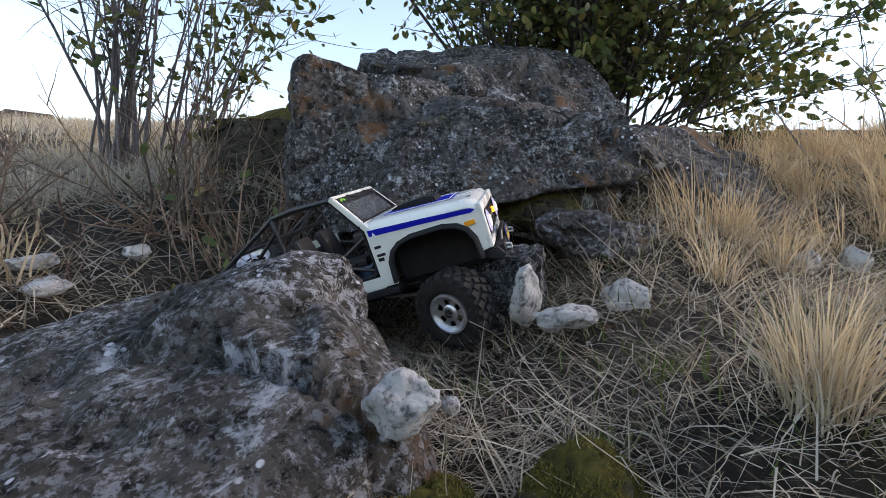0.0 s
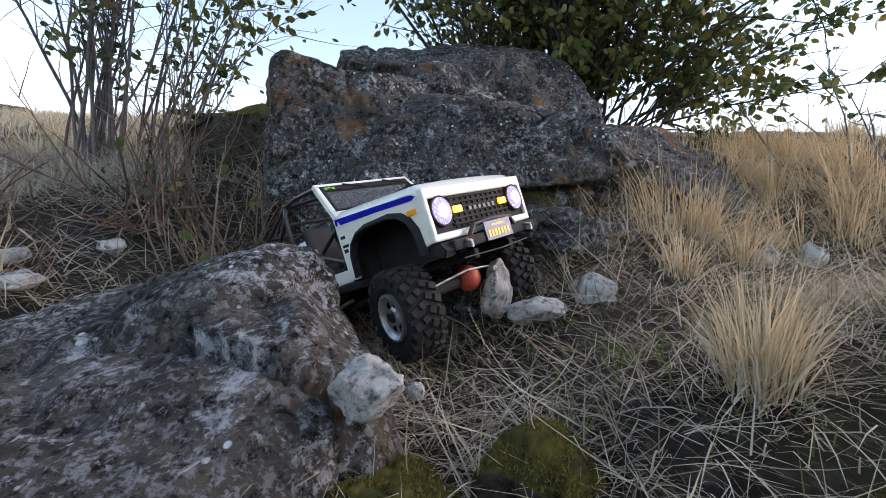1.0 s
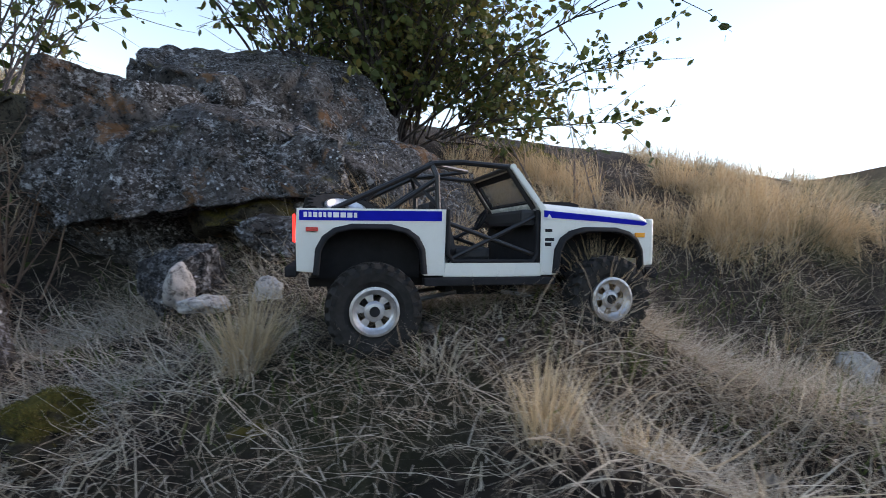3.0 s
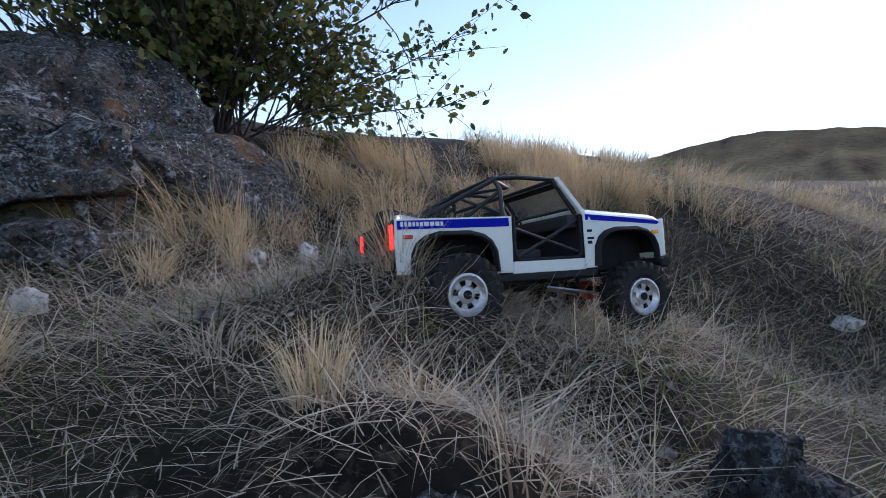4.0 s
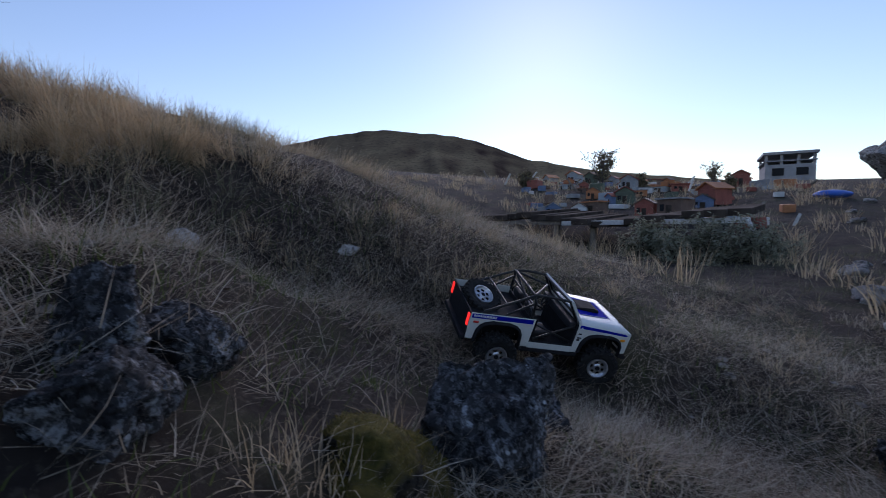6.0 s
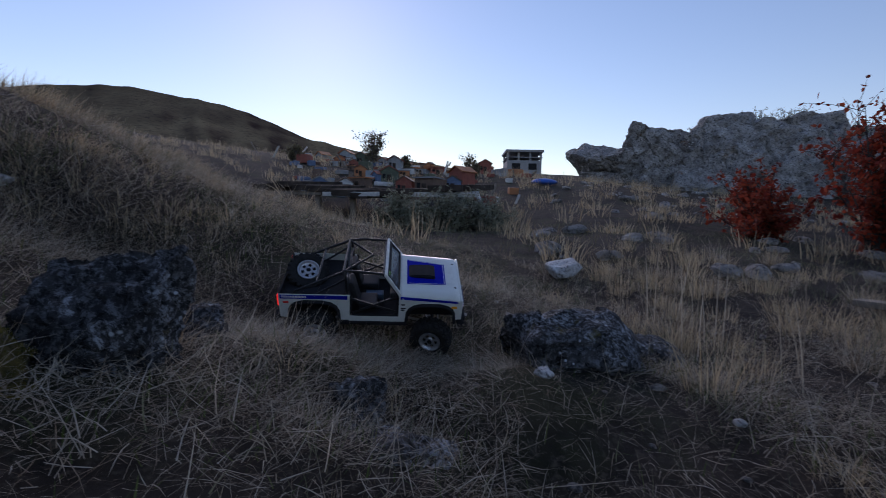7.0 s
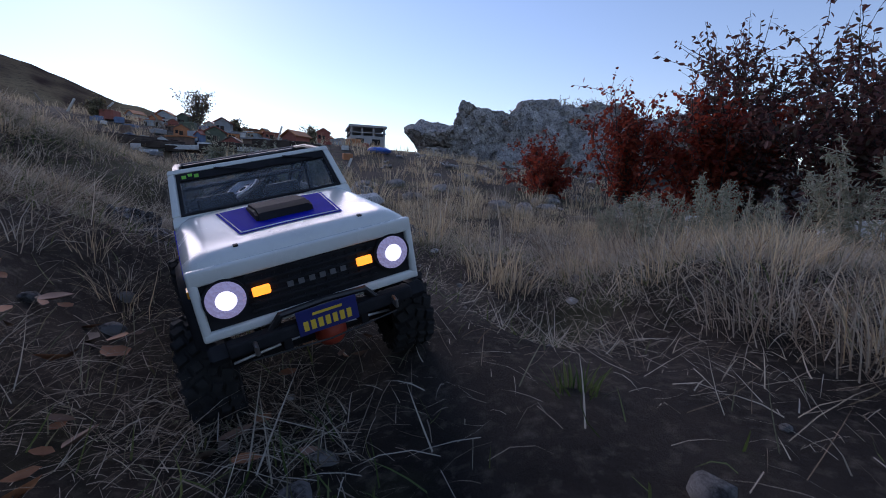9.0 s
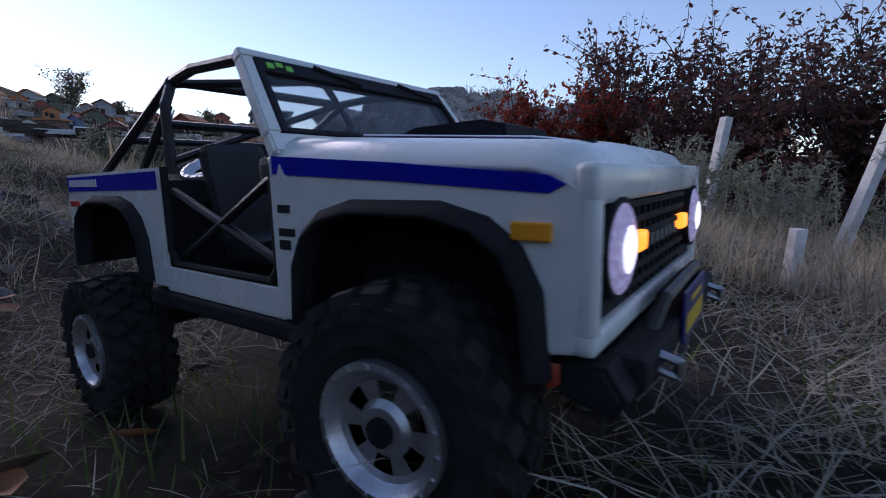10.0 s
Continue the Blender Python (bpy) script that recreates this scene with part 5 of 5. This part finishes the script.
def shrub(name, base, rng, n_stems, height, spread, twigs, leaf_n, leaf, stem_r, bark, leafmat, label, category="shrub", fan=None, low=.25, ratio=.55, sag=0.0, per_twig=1.0, cluster=.05, tl=(.15, .38)):
    """Many stems from one root, side twigs, and leaves along the twigs."""
    root = new(name)
    root.location = base
    main, side, spots = [], [], []
    for i in range(n_stems):
        a = rng.uniform(0, 6.28) if fan is None else rng.normal(fan[0], fan[1])
        tilt = min(abs(rng.normal(0, spread)), 1.0 if height > .6 else 1.5)
        d = (math.sin(tilt) * math.cos(a), math.sin(tilt) * math.sin(a), math.cos(tilt))
        ln = height * rng.uniform(.65, 1.1)
        p = stem((rng.normal(0, .05), rng.normal(0, .05), -.03), d, ln, rng, 8, .12, sag)
        main.append(p)
        for j in range(twigs):
            u = rng.uniform(low, 1) * 6.99
            k = int(u)
            o = p[k] + (p[min(7, k + 1)] - p[k]) * (u - k)
            dd = (p[min(7, k + 1)] - p[max(0, k - 1)])
            dd = dd / np.linalg.norm(dd) + rng.normal(0, .7, 3)
            tlen = ln * rng.uniform(*tl)
            tw = stem(o, dd, tlen, rng, 5, .22, sag)
            side.append(tw)
            for q in range(rng.poisson(leaf_n)):
                v = rng.uniform(.15, 1) * 3.99
                kk = int(v)
                spots.append(tw[kk] + (tw[kk + 1] - tw[kk]) * (v - kk) + rng.normal(0, cluster * .3, 3))
    v, q = tubes(main + side, [stem_r * rng.uniform(.6, 1.2) for _ in main] + [stem_r * .35] * len(side))
    st = new("trunk", mesh_from("trunk", v, 4, q, bark, True))
    st.parent = root
    if spots:
        v, q = leaves(np.array(spots), leaf, rng, ratio)
        cr = new("crown", mesh_from("crown", v, 6, q, leafmat, False))
        cr.parent = root
    return tagged(root, label, category)


rng = np.random.RandomState(41)
def on_terrace(x, y, up=0.0):
    px, py = plot_xy(x, y)
    return px, py, gz(px, py) + up


shrub("leafy_bush", on_terrace(.70, 2.15), rng, 46, 1.480, .50, 22, 11, .037, .007, M_DARKBARK, M_LEAF, "dense dark green bush growing behind the boulder", low=.15, ratio=.62)
shrub("leafy_bush", on_terrace(.30, 2.25), rng, 26, 1.280, .44, 18, 10, .034, .0065, M_DARKBARK, M_LEAF, "dark green bush with many crooked stems", low=.2, ratio=.62)
shrub("leafy_bush", on_terrace(.95, 2.0, .1), rng, 18, 0.600, .75, 13, 8, .036, .0045, M_DARKBARK, M_LEAF, "low leafy boughs spreading over the bank", fan=(.4, .45), low=.3, ratio=.6, sag=.03)
shrub("bare_shrub", on_terrace(-1.5, 2.35), rng, 26, 1.240, .20, 9, 1.3, .05, .007, M_BARK, M_LEAF, "half-bare shrub with thin grey stems and few leaves", low=.3)
shrub("bare_shrub", on_terrace(-1.22, 2.45), rng, 14, 1.080, .28, 10, 3.0, .05, .006, M_BARK, M_LEAF, "shrub with thin grey stems and yellow-green leaves", low=.3, fan=(.6, .8))
shrub("dry_brush", on_terrace(-.75, 1.45), rng, 46, 0.368, .95, 7, 0.1, .03, .0032, M_BRUSH, M_LEAF, "tangle of dry brown twigs beside the boulder", low=.2)
shrub("dry_brush", on_terrace(-.45, 1.15), rng, 44, 0.304, 1.05, 7, 0.1, .03, .0030, M_BRUSH, M_LEAF, "tangle of dry reddish twigs behind the slab", low=.2)
shrub("dry_brush", on_terrace(-1.15, 1.2), rng, 36, 0.304, 1.1, 7, 0.0, .03, .0030, M_BRUSH, M_LEAF, "low tangle of dry brown twigs", low=.2)
shrub("dry_brush", on_terrace(-.95, .85), rng, 30, 0.208, 1.2, 6, 0.0, .03, .0026, M_BRUSH, M_LEAF, "flat tangle of dry stems among pale stones", low=.2)
shrub("dead_branch", on_terrace(1.43, 1.42), rng, 5, 0.320, .5, 6, 0, .03, .004, M_BARK, M_LEAF, "bare arching twig on the crest of the bank", fan=(2.6, .6), sag=.05)

shrub("red_bush", (7.0, -5.5, gz(7.0, -5.5)), rng, 34, 2.15, .42, 24, 13, .085, .018, M_DARKBARK, M_DUSKLEAF, "tall dark red-leaved bush at the foot of the slope", ratio=.45, low=.15)
shrub("red_bush", (6.2, -6.8, gz(6.2, -6.8)), rng, 32, 2.2, .42, 24, 13, .085, .018, M_DARKBARK, M_DUSKLEAF, "tall dusky bush with pointed leaves", ratio=.45, low=.15)
shrub("red_bush", (5.0, -7.2, gz(5.0, -7.2)), rng, 28, 2.1, .45, 24, 13, .085, .018, M_DARKBARK, M_DUSKLEAF, "tall dusky bush with pointed leaves", ratio=.45, low=.15)
shrub("red_bush", (6.9, -3.9, gz(6.9, -3.9)), rng, 20, 1.4, .20, 18, 11, .06, .012, M_DARKBARK, M_REDLEAF, "bright red autumn shrub in front of the outcrop", ratio=.6, low=.1)
shrub("red_bush", (6.6, -4.9, gz(6.6, -4.9)), rng, 26, 1.4, .5, 18, 13, .08, .012, M_DARKBARK, M_REDLEAF, "rust-red autumn shrub below the tall bush", ratio=.6, low=.1)
shrub("red_bush", (7.1, -2.95, gz(7.1, -2.95)), rng, 24, .75, .7, 14, 13, .05, .010, M_DARKBARK, M_REDLEAF, "low red shrub on the scree slope", ratio=.6, low=.1)
shrub("red_bush", (5.6, -5.6, gz(5.6, -5.6)), rng, 24, 1.5, .6, 16, 12, .09, .012, M_DARKBARK, M_DUSKLEAF, "dark tangled shrub in the shade", ratio=.5, low=.1)

for x, y, h in ((6.2, .8, .36), (6.3, .3, .40), (6.4, -.1, .36), (6.0, .55, .3)):
    shrub("sagebrush", (x, y, gz(x, y)), rng, 30, h, .6, 12, 9, .05, .007, M_DARKBARK, M_SAGE, "grey-green sagebrush below the old roof", ratio=.28, low=.2)
for x, y, h in ((2.1, -2.15, .42), (2.45, -2.45, .45), (2.75, -2.3, .42), (1.95, -2.5, .4), (3.1, -2.8, .45), (2.5, -1.95, .33), (3.0, -2.0, .36), (1.6, -2.35, .36), (2.3, -1.75, .25), (2.2, -2.4, .44), (2.65, -2.15, .40), (2.9, -2.5, .44), (2.0, -2.2, .40), (1.8, -2.2, .34), (3.3, -2.4, .4)):
    shrub("sagebrush", (x, y, gz(x, y)), rng, 12, h * .74, .22, 26, 6, .016, .0030, M_STALK, M_SAGE, "tall pale sage stalks in dry grass", ratio=.28, low=.25, tl=(.04, .13), cluster=.012)
for x, y in ((16.6, -6.2), (16.3, -6.9), (16.8, -4.8), (15.6, -8.2), (17.2, -3.2)):
    zt = {16.6: 2.50, 16.3: 2.50, 16.8: 2.45, 15.6: 2.15, 17.2: 2.05}[x]
    shrub("outcrop_shrub", (x, y, zt), rng, 18, .7 if x in (16.6, 16.3) else .45, .6, 8, 3, .08, .012, M_DARKBARK, M_SAGE, "small scrubby bush on top of the outcrop", ratio=.3, low=.3)
for x, y, h in ((14.3, 4.4, .95), (26.9, 3.9, .9), (11.5, 5.2, .4), (13, 3.0, .35), (12, 1.0, .3)):
    shrub("yard_bush", (x, y, gz(x, y)), rng, 22, h, .30, 12, 7, .06, .012, M_BARK, M_DUSTY, "dusty bush among the yard clutter", low=.15)


def stalks():
    """Tall seed stalks beside the wheel track."""
    r = np.random.RandomState(51)
    for x, y in ((3.35, -1.18), (3.55, -1.30), (3.2, -1.35), (2.95, -1.5), (3.05, -1.25)):
        g = [tuft(x, y, 7, .34, r, .05, .10, .18, (.003, .005))]
        tagged(grass_object("seed_stalk", g, M_PALE), "tall pale seed stalks of dry grass", "grass", kind="stuff")
    # dead leaves on the soil
    for i in range(150):
        if i % 3 == 0 or i > 70:
            x, y = r.uniform(1.05, 1.75), r.uniform(-1.06, -.55)
        elif i % 3 == 1:
            x, y = r.uniform(.2, 1.2), r.uniform(.3, 1.0)
        else:
            x, y = r.uniform(1.2, 2.6), r.uniform(-.3, .7)
        s = r.uniform(.018, .038) if i % 3 and i <= 70 else r.uniform(.025, .045)
        v, q = leaves(np.array([(0, 0, 0)]), s, r, .7, 0.0)
        v[:, 2] = v[:, 2] * .25
        bm = bmesh.new()
        vv = [bm.verts.new(p) for p in v]
        c = bm.verts.new(v.mean(0) + np.array((0, 0, -s * .12)))
        for a in range(6):
            bm.faces.new((vv[a], vv[(a + 1) % 6], c))
        ob = link_mesh("fallen_leaf", bm, DEAD[i % 3])
        ob.location = (x, y, gz(x, y) + .014)
        tagged(ob, "curled brown fallen leaf on the straw", "leaf", "fallen leaves")


DEAD = [plain("rust_leaf", (.30, .12, .05), .7, vary=.4), plain("brown_leaf", (.20, .11, .07), .7, vary=.4), plain("dull_leaf", (.12, .08, .055), .7, vary=.3)]
stalks()

# ---- the yard beyond the hollow ----
def plank(name, a, b, w, th, mat, parent=None):
    """A board from a to b, lying with its width level."""
    a, b = Vector(a), Vector(b)
    bm = bm_box(0, (b - a).length, -w / 2, w / 2, -th / 2, th / 2, min(w, th) * .12)
    ob = part(name, bm, mat, parent) if parent else link_mesh(name, bm, mat, smooth=False)
    d = (b - a).normalized()
    ob.matrix_basis = Matrix.Translation(a) @ d.to_track_quat("X", "Z").to_matrix().to_4x4()
    return ob


def shelter():
    root = new("shelter")
    tagged(root, "low old shelter with a sagging board roof on posts", "shelter")
    rnd = random.Random(3)
    for i in range(17):
        y = 3.15 - i * .19
        z = .30 + .05 * math.sin(i * .5) + rnd.uniform(-.015, .015) - (.02 if i > 8 else 0)
        plank("roof_board", (6.55 + rnd.uniform(-.08, .08), y, z), (8.0, y + rnd.uniform(-.08, .08), z + .10), .20, .07, M_ROOF, root)
    for y in (2.55, 2.0, 1.55, .9, .3):
        plank("post", (6.7, y, gz(6.7, y) - .02), (6.7, y + .01, .29), .06, .06, M_WOOD, root)
    plank("beam", (6.62, 1.9, .245), (6.62, .02, .255), .07, .05, M_WPOST, root)
    plank("beam", (6.64, 3.0, .265), (6.64, 1.9, .25), .05, .04, M_WOOD, root)
    plank("brace", (6.6, .05, .27), (6.45, -.14, -.02), .03, .03, M_WPOST, root)


shelter()


def hut(x, y, w, d, h, wall, roof, label, turn=0.0, flat=False):
    root = new("hut")
    root.matrix_basis = pose(x, y, gz(x, y) - .02, 0, 0, turn)
    tagged(root, label, "hut", "yard huts")
    part("wall", bm_box(-d / 2, d / 2, -w / 2, w / 2, 0, h, w * .02), wall, root)
    if flat:
        part("roof", bm_box(-d * .6, d * .6, -w * .58, w * .58, h, h + w * .06), roof, root)
    else:
        bm = bmesh.new()
        for s in (-1, 1):
            b = bm_box(-d * .6, d * .6, 0, w * .66, 0, w * .05)
            bmesh.ops.transform(b, matrix=pose(0, 0, h + w * .30, 0, 0, 0 if s > 0 else 180) @ pose(0, 0, 0, -30, 0, 0), verts=b.verts)
            me = bpy.data.meshes.new("tmp")
            b.to_mesh(me)
            b.free()
            bm.from_mesh(me)
        part("roof", bm, roof, root)
        part("gable", bm_plate([(-w * .48, h), (0, h + w * .28), (w * .48, h)], -d / 2, d / 2, 0), wall, root).rotation_euler = (0, 0, radians(90))
    part("door", bm_box(-d / 2 - w * .02, -d / 2, -w * .12, w * .12, 0, h * .7), M_ROOF, root)
    part("window", bm_box(-d / 2 - w * .015, -d / 2, w * .2, w * .38, h * .4, h * .75), M_BLACK, root)
    return root


COL = [plain("faded_%s" % n, c, .7, vary=.25, scale=8) for n, c in (("red", (.30, .09, .06)), ("orange", (.45, .18, .07)), ("blue", (.12, .17, .27)), ("white", (.62, .62, .60)),
                                                                   ("brown", (.16, .10, .07)), ("green", (.10, .12, .08)), ("grey", (.28, .28, .28)), ("pale_blue", (.34, .38, .40)))]
CNAME = ("red", "orange", "blue", "white", "brown", "green", "grey", "pale blue")
rnd = random.Random(77)
for i in range(44):
    x = 8.8 + 7.5 * rnd.random() ** 1.2
    y = -.83 + (x - 1.35) * rnd.uniform(.13, .56)
    w = rnd.uniform(.16, .36)
    c = rnd.randrange(8)
    hut(x, y, w, w * rnd.uniform(.6, 1.2), w * rnd.uniform(.4, .9), COL[c], COL[rnd.choice((0, 4, 6, 1))], "small %s painted hut in the cluttered yard" % CNAME[c], rnd.uniform(-40, 40), rnd.random() < .4)
for i in range(90):
    x = 8.4 + 7 * rnd.random() ** 1.2
    y = -.83 + (x - 1.35) * rnd.uniform(.05, .60)
    s = rnd.uniform(.05, .16)
    c = rnd.randrange(8)
    bm = bm_box(-s, s, -s * rnd.uniform(.5, 1.2), s * .7, 0, s * rnd.uniform(.5, 1.4), s * .1)
    ob = link_mesh("crate", bm, COL[c], smooth=False)
    ob.matrix_basis = pose(x, y, gz(x, y) - .01, 0, rnd.uniform(-6, 6), rnd.uniform(0, 90))
    tagged(ob, "%s crate among the yard clutter" % CNAME[c], "crate", "yard clutter")
for i in range(14):
    x = rnd.uniform(8.6, 15)
    y = -.83 + (x - 1.35) * rnd.uniform(.05, .70)
    h = rnd.uniform(.12, .35)
    ob = plank("pole", (x, y, gz(x, y) - .03), (x + rnd.uniform(-.2, .2), y + rnd.uniform(-.3, .3), gz(x, y) + h), .035, .035, rnd.choice((M_WOOD, M_WPOST)))
    tagged(ob, "thin wooden pole standing in the yard", "pole", "yard poles")
bm = blob((.22, .26, .08), 91, detail=3, rough=.2)
ob = link_mesh("tarpaulin", bm, plain("bright_blue_tarp", (.03, .12, .5), .4))
ob.matrix_basis = pose(11.2, -.55, gz(11.2, -.55) + .05, 0, 0, 20)
tagged(ob, "crumpled bright blue tarpaulin on the ground", "tarpaulin")


def frame_house():
    """The open-topped grey building on the rise."""
    root = new("building")
    x, y = 32.0, 1.45
    z = gz(x, y)
    root.matrix_basis = pose(x, y, z, 0, 0, 12)
    tagged(root, "grey unfinished building with open upper storey on the rise", "building")
    g = plain("grey_render", (.30, .30, .31), .8, vary=.2, scale=2)
    top = 4.15 - z
    part("wall", bm_box(-1.2, 1.2, -1.05, 1.05, -.3, top * .55, .02), g, root)
    for xx in (-1.1, 1.1):
        for yy in (-1.0, -.35, .35, 1.0):
            part("pillar", bm_box(xx - .07, xx + .07, yy - .06, yy + .06, top * .55, top * .9), g, root)
    part("sill", bm_box(-1.25, 1.25, -1.1, 1.1, top * .66, top * .70, .01), g, root)
    part("roof", bm_box(-1.35, 1.35, -1.15, 1.15, top * .9, top, .02), g, root)
    for yy in (-.5, .5):
        part("window", bm_box(-1.23, -1.19, yy - .25, yy + .25, top * .15, top * .42), M_BLACK, root)


frame_house()
hx, hy = plot_xy(-9.15, 11.6)
r = hut(hx, hy, .62, .6, .16, COL[4], M_ROOF, "small dark hut with a steep roof on the plateau", 35)

# boards and posts beside the red bush
fence = new("broken_fence")
tagged(fence, "broken grey plank fence lying in the weeds", "fence")
z0 = gz(3.6, -2.5)
plank("rail", (3.95, -2.15, z0 + .12), (3.45, -2.62, z0 + .13), .09, .03, M_WOOD, fence)
plank("rail", (3.45, -2.60, z0 + .13), (3.10, -2.95, z0 + .02), .08, .03, M_WOOD, fence)
for i in range(6):
    u = i / 5
    x, y = 3.46 - .34 * u, -2.62 - .32 * u
    plank("slat", (x, y, z0 - .05), (x + .02, y - .02, z0 + .13 - .05 * u), .05, .02, M_WOOD, fence)
plank("post", (3.45, -2.60, z0 - .06), (3.44, -2.61, z0 + .17), .06, .06, M_WPOST, fence)
for a, b, w, lab in (((2.10, -2.30), (-.01, -.06, .36), .032, "tall weathered white post leaning over"), ((1.66, -2.23), (-.03, -.10, .30), .026, "leaning white wooden post"), ((1.44, -1.84), (-.01, 0, .09), .020, "short grey wooden stake")):
    z = gz(*a)
    ob = plank("white_post", (a[0], a[1], z - .05), (a[0] + b[0], a[1] + b[1], z + b[2]), w, w * .7, M_WPOST)
    tagged(ob, lab, "post")
ob = plank("board", (3.42, -3.30, gz(3.4, -3.3) + .18), (3.30, -3.55, gz(3.4, -3.3) + .21), .025, .11, M_WPOST)
tagged(ob, "short pale board caught in the weeds", "board")


def motions():
    walk(truck, DRIVE)
    # wheels: they roll with the way covered, steer, and reach for the ground
    steer = [(0, -25), (0.5, -22), (1.5, -8), (2.0, 10), (2.5, 8), (3.0, 0), (4.5, -4), (5.5, -12), (7.0, -14), (8.0, -16), (9.0, -4), (9.5, 2), (10.0, 6)]
    times = [i / 10 for i in range(101)]
    pos, quat = [], []
    for t in times:
        scene.frame_set(frame(t))
        pos.append(truck.matrix_world.copy())
    scene.frame_set(1)
    turned = [0.0]
    for a, b in zip(pos, pos[1:]):
        ahead = (a.to_3x3() @ Vector((1, 0, 0)))
        turned.append(turned[-1] + (b.translation - a.translation).dot(ahead) / R_TYRE)
    for hub, x, s in WHEELS:
        raw = []
        for m in pos:
            p = m @ Vector((x, s * .106, 0))
            raw.append(min(.018, max(-.013, (gz(p.x, p.y) - p.z) + .001)))
        pad = np.pad(raw, 2, mode="edge")
        sm = [float(np.mean(pad[i:i + 5])) for i in range(len(raw))]
        rows = []
        for t, a, d in zip(times, turned, sm):
            st = float(np.interp(t, [k for k, _ in steer], [v for _, v in steer])) if x > 0 else 0.0
            rows.append((t, pose(x, s * 0.106, 0.0572 + d, 0, 0, st) @ Matrix.Rotation(a, 4, "Y")))
        walk(hub, rows)


motions()
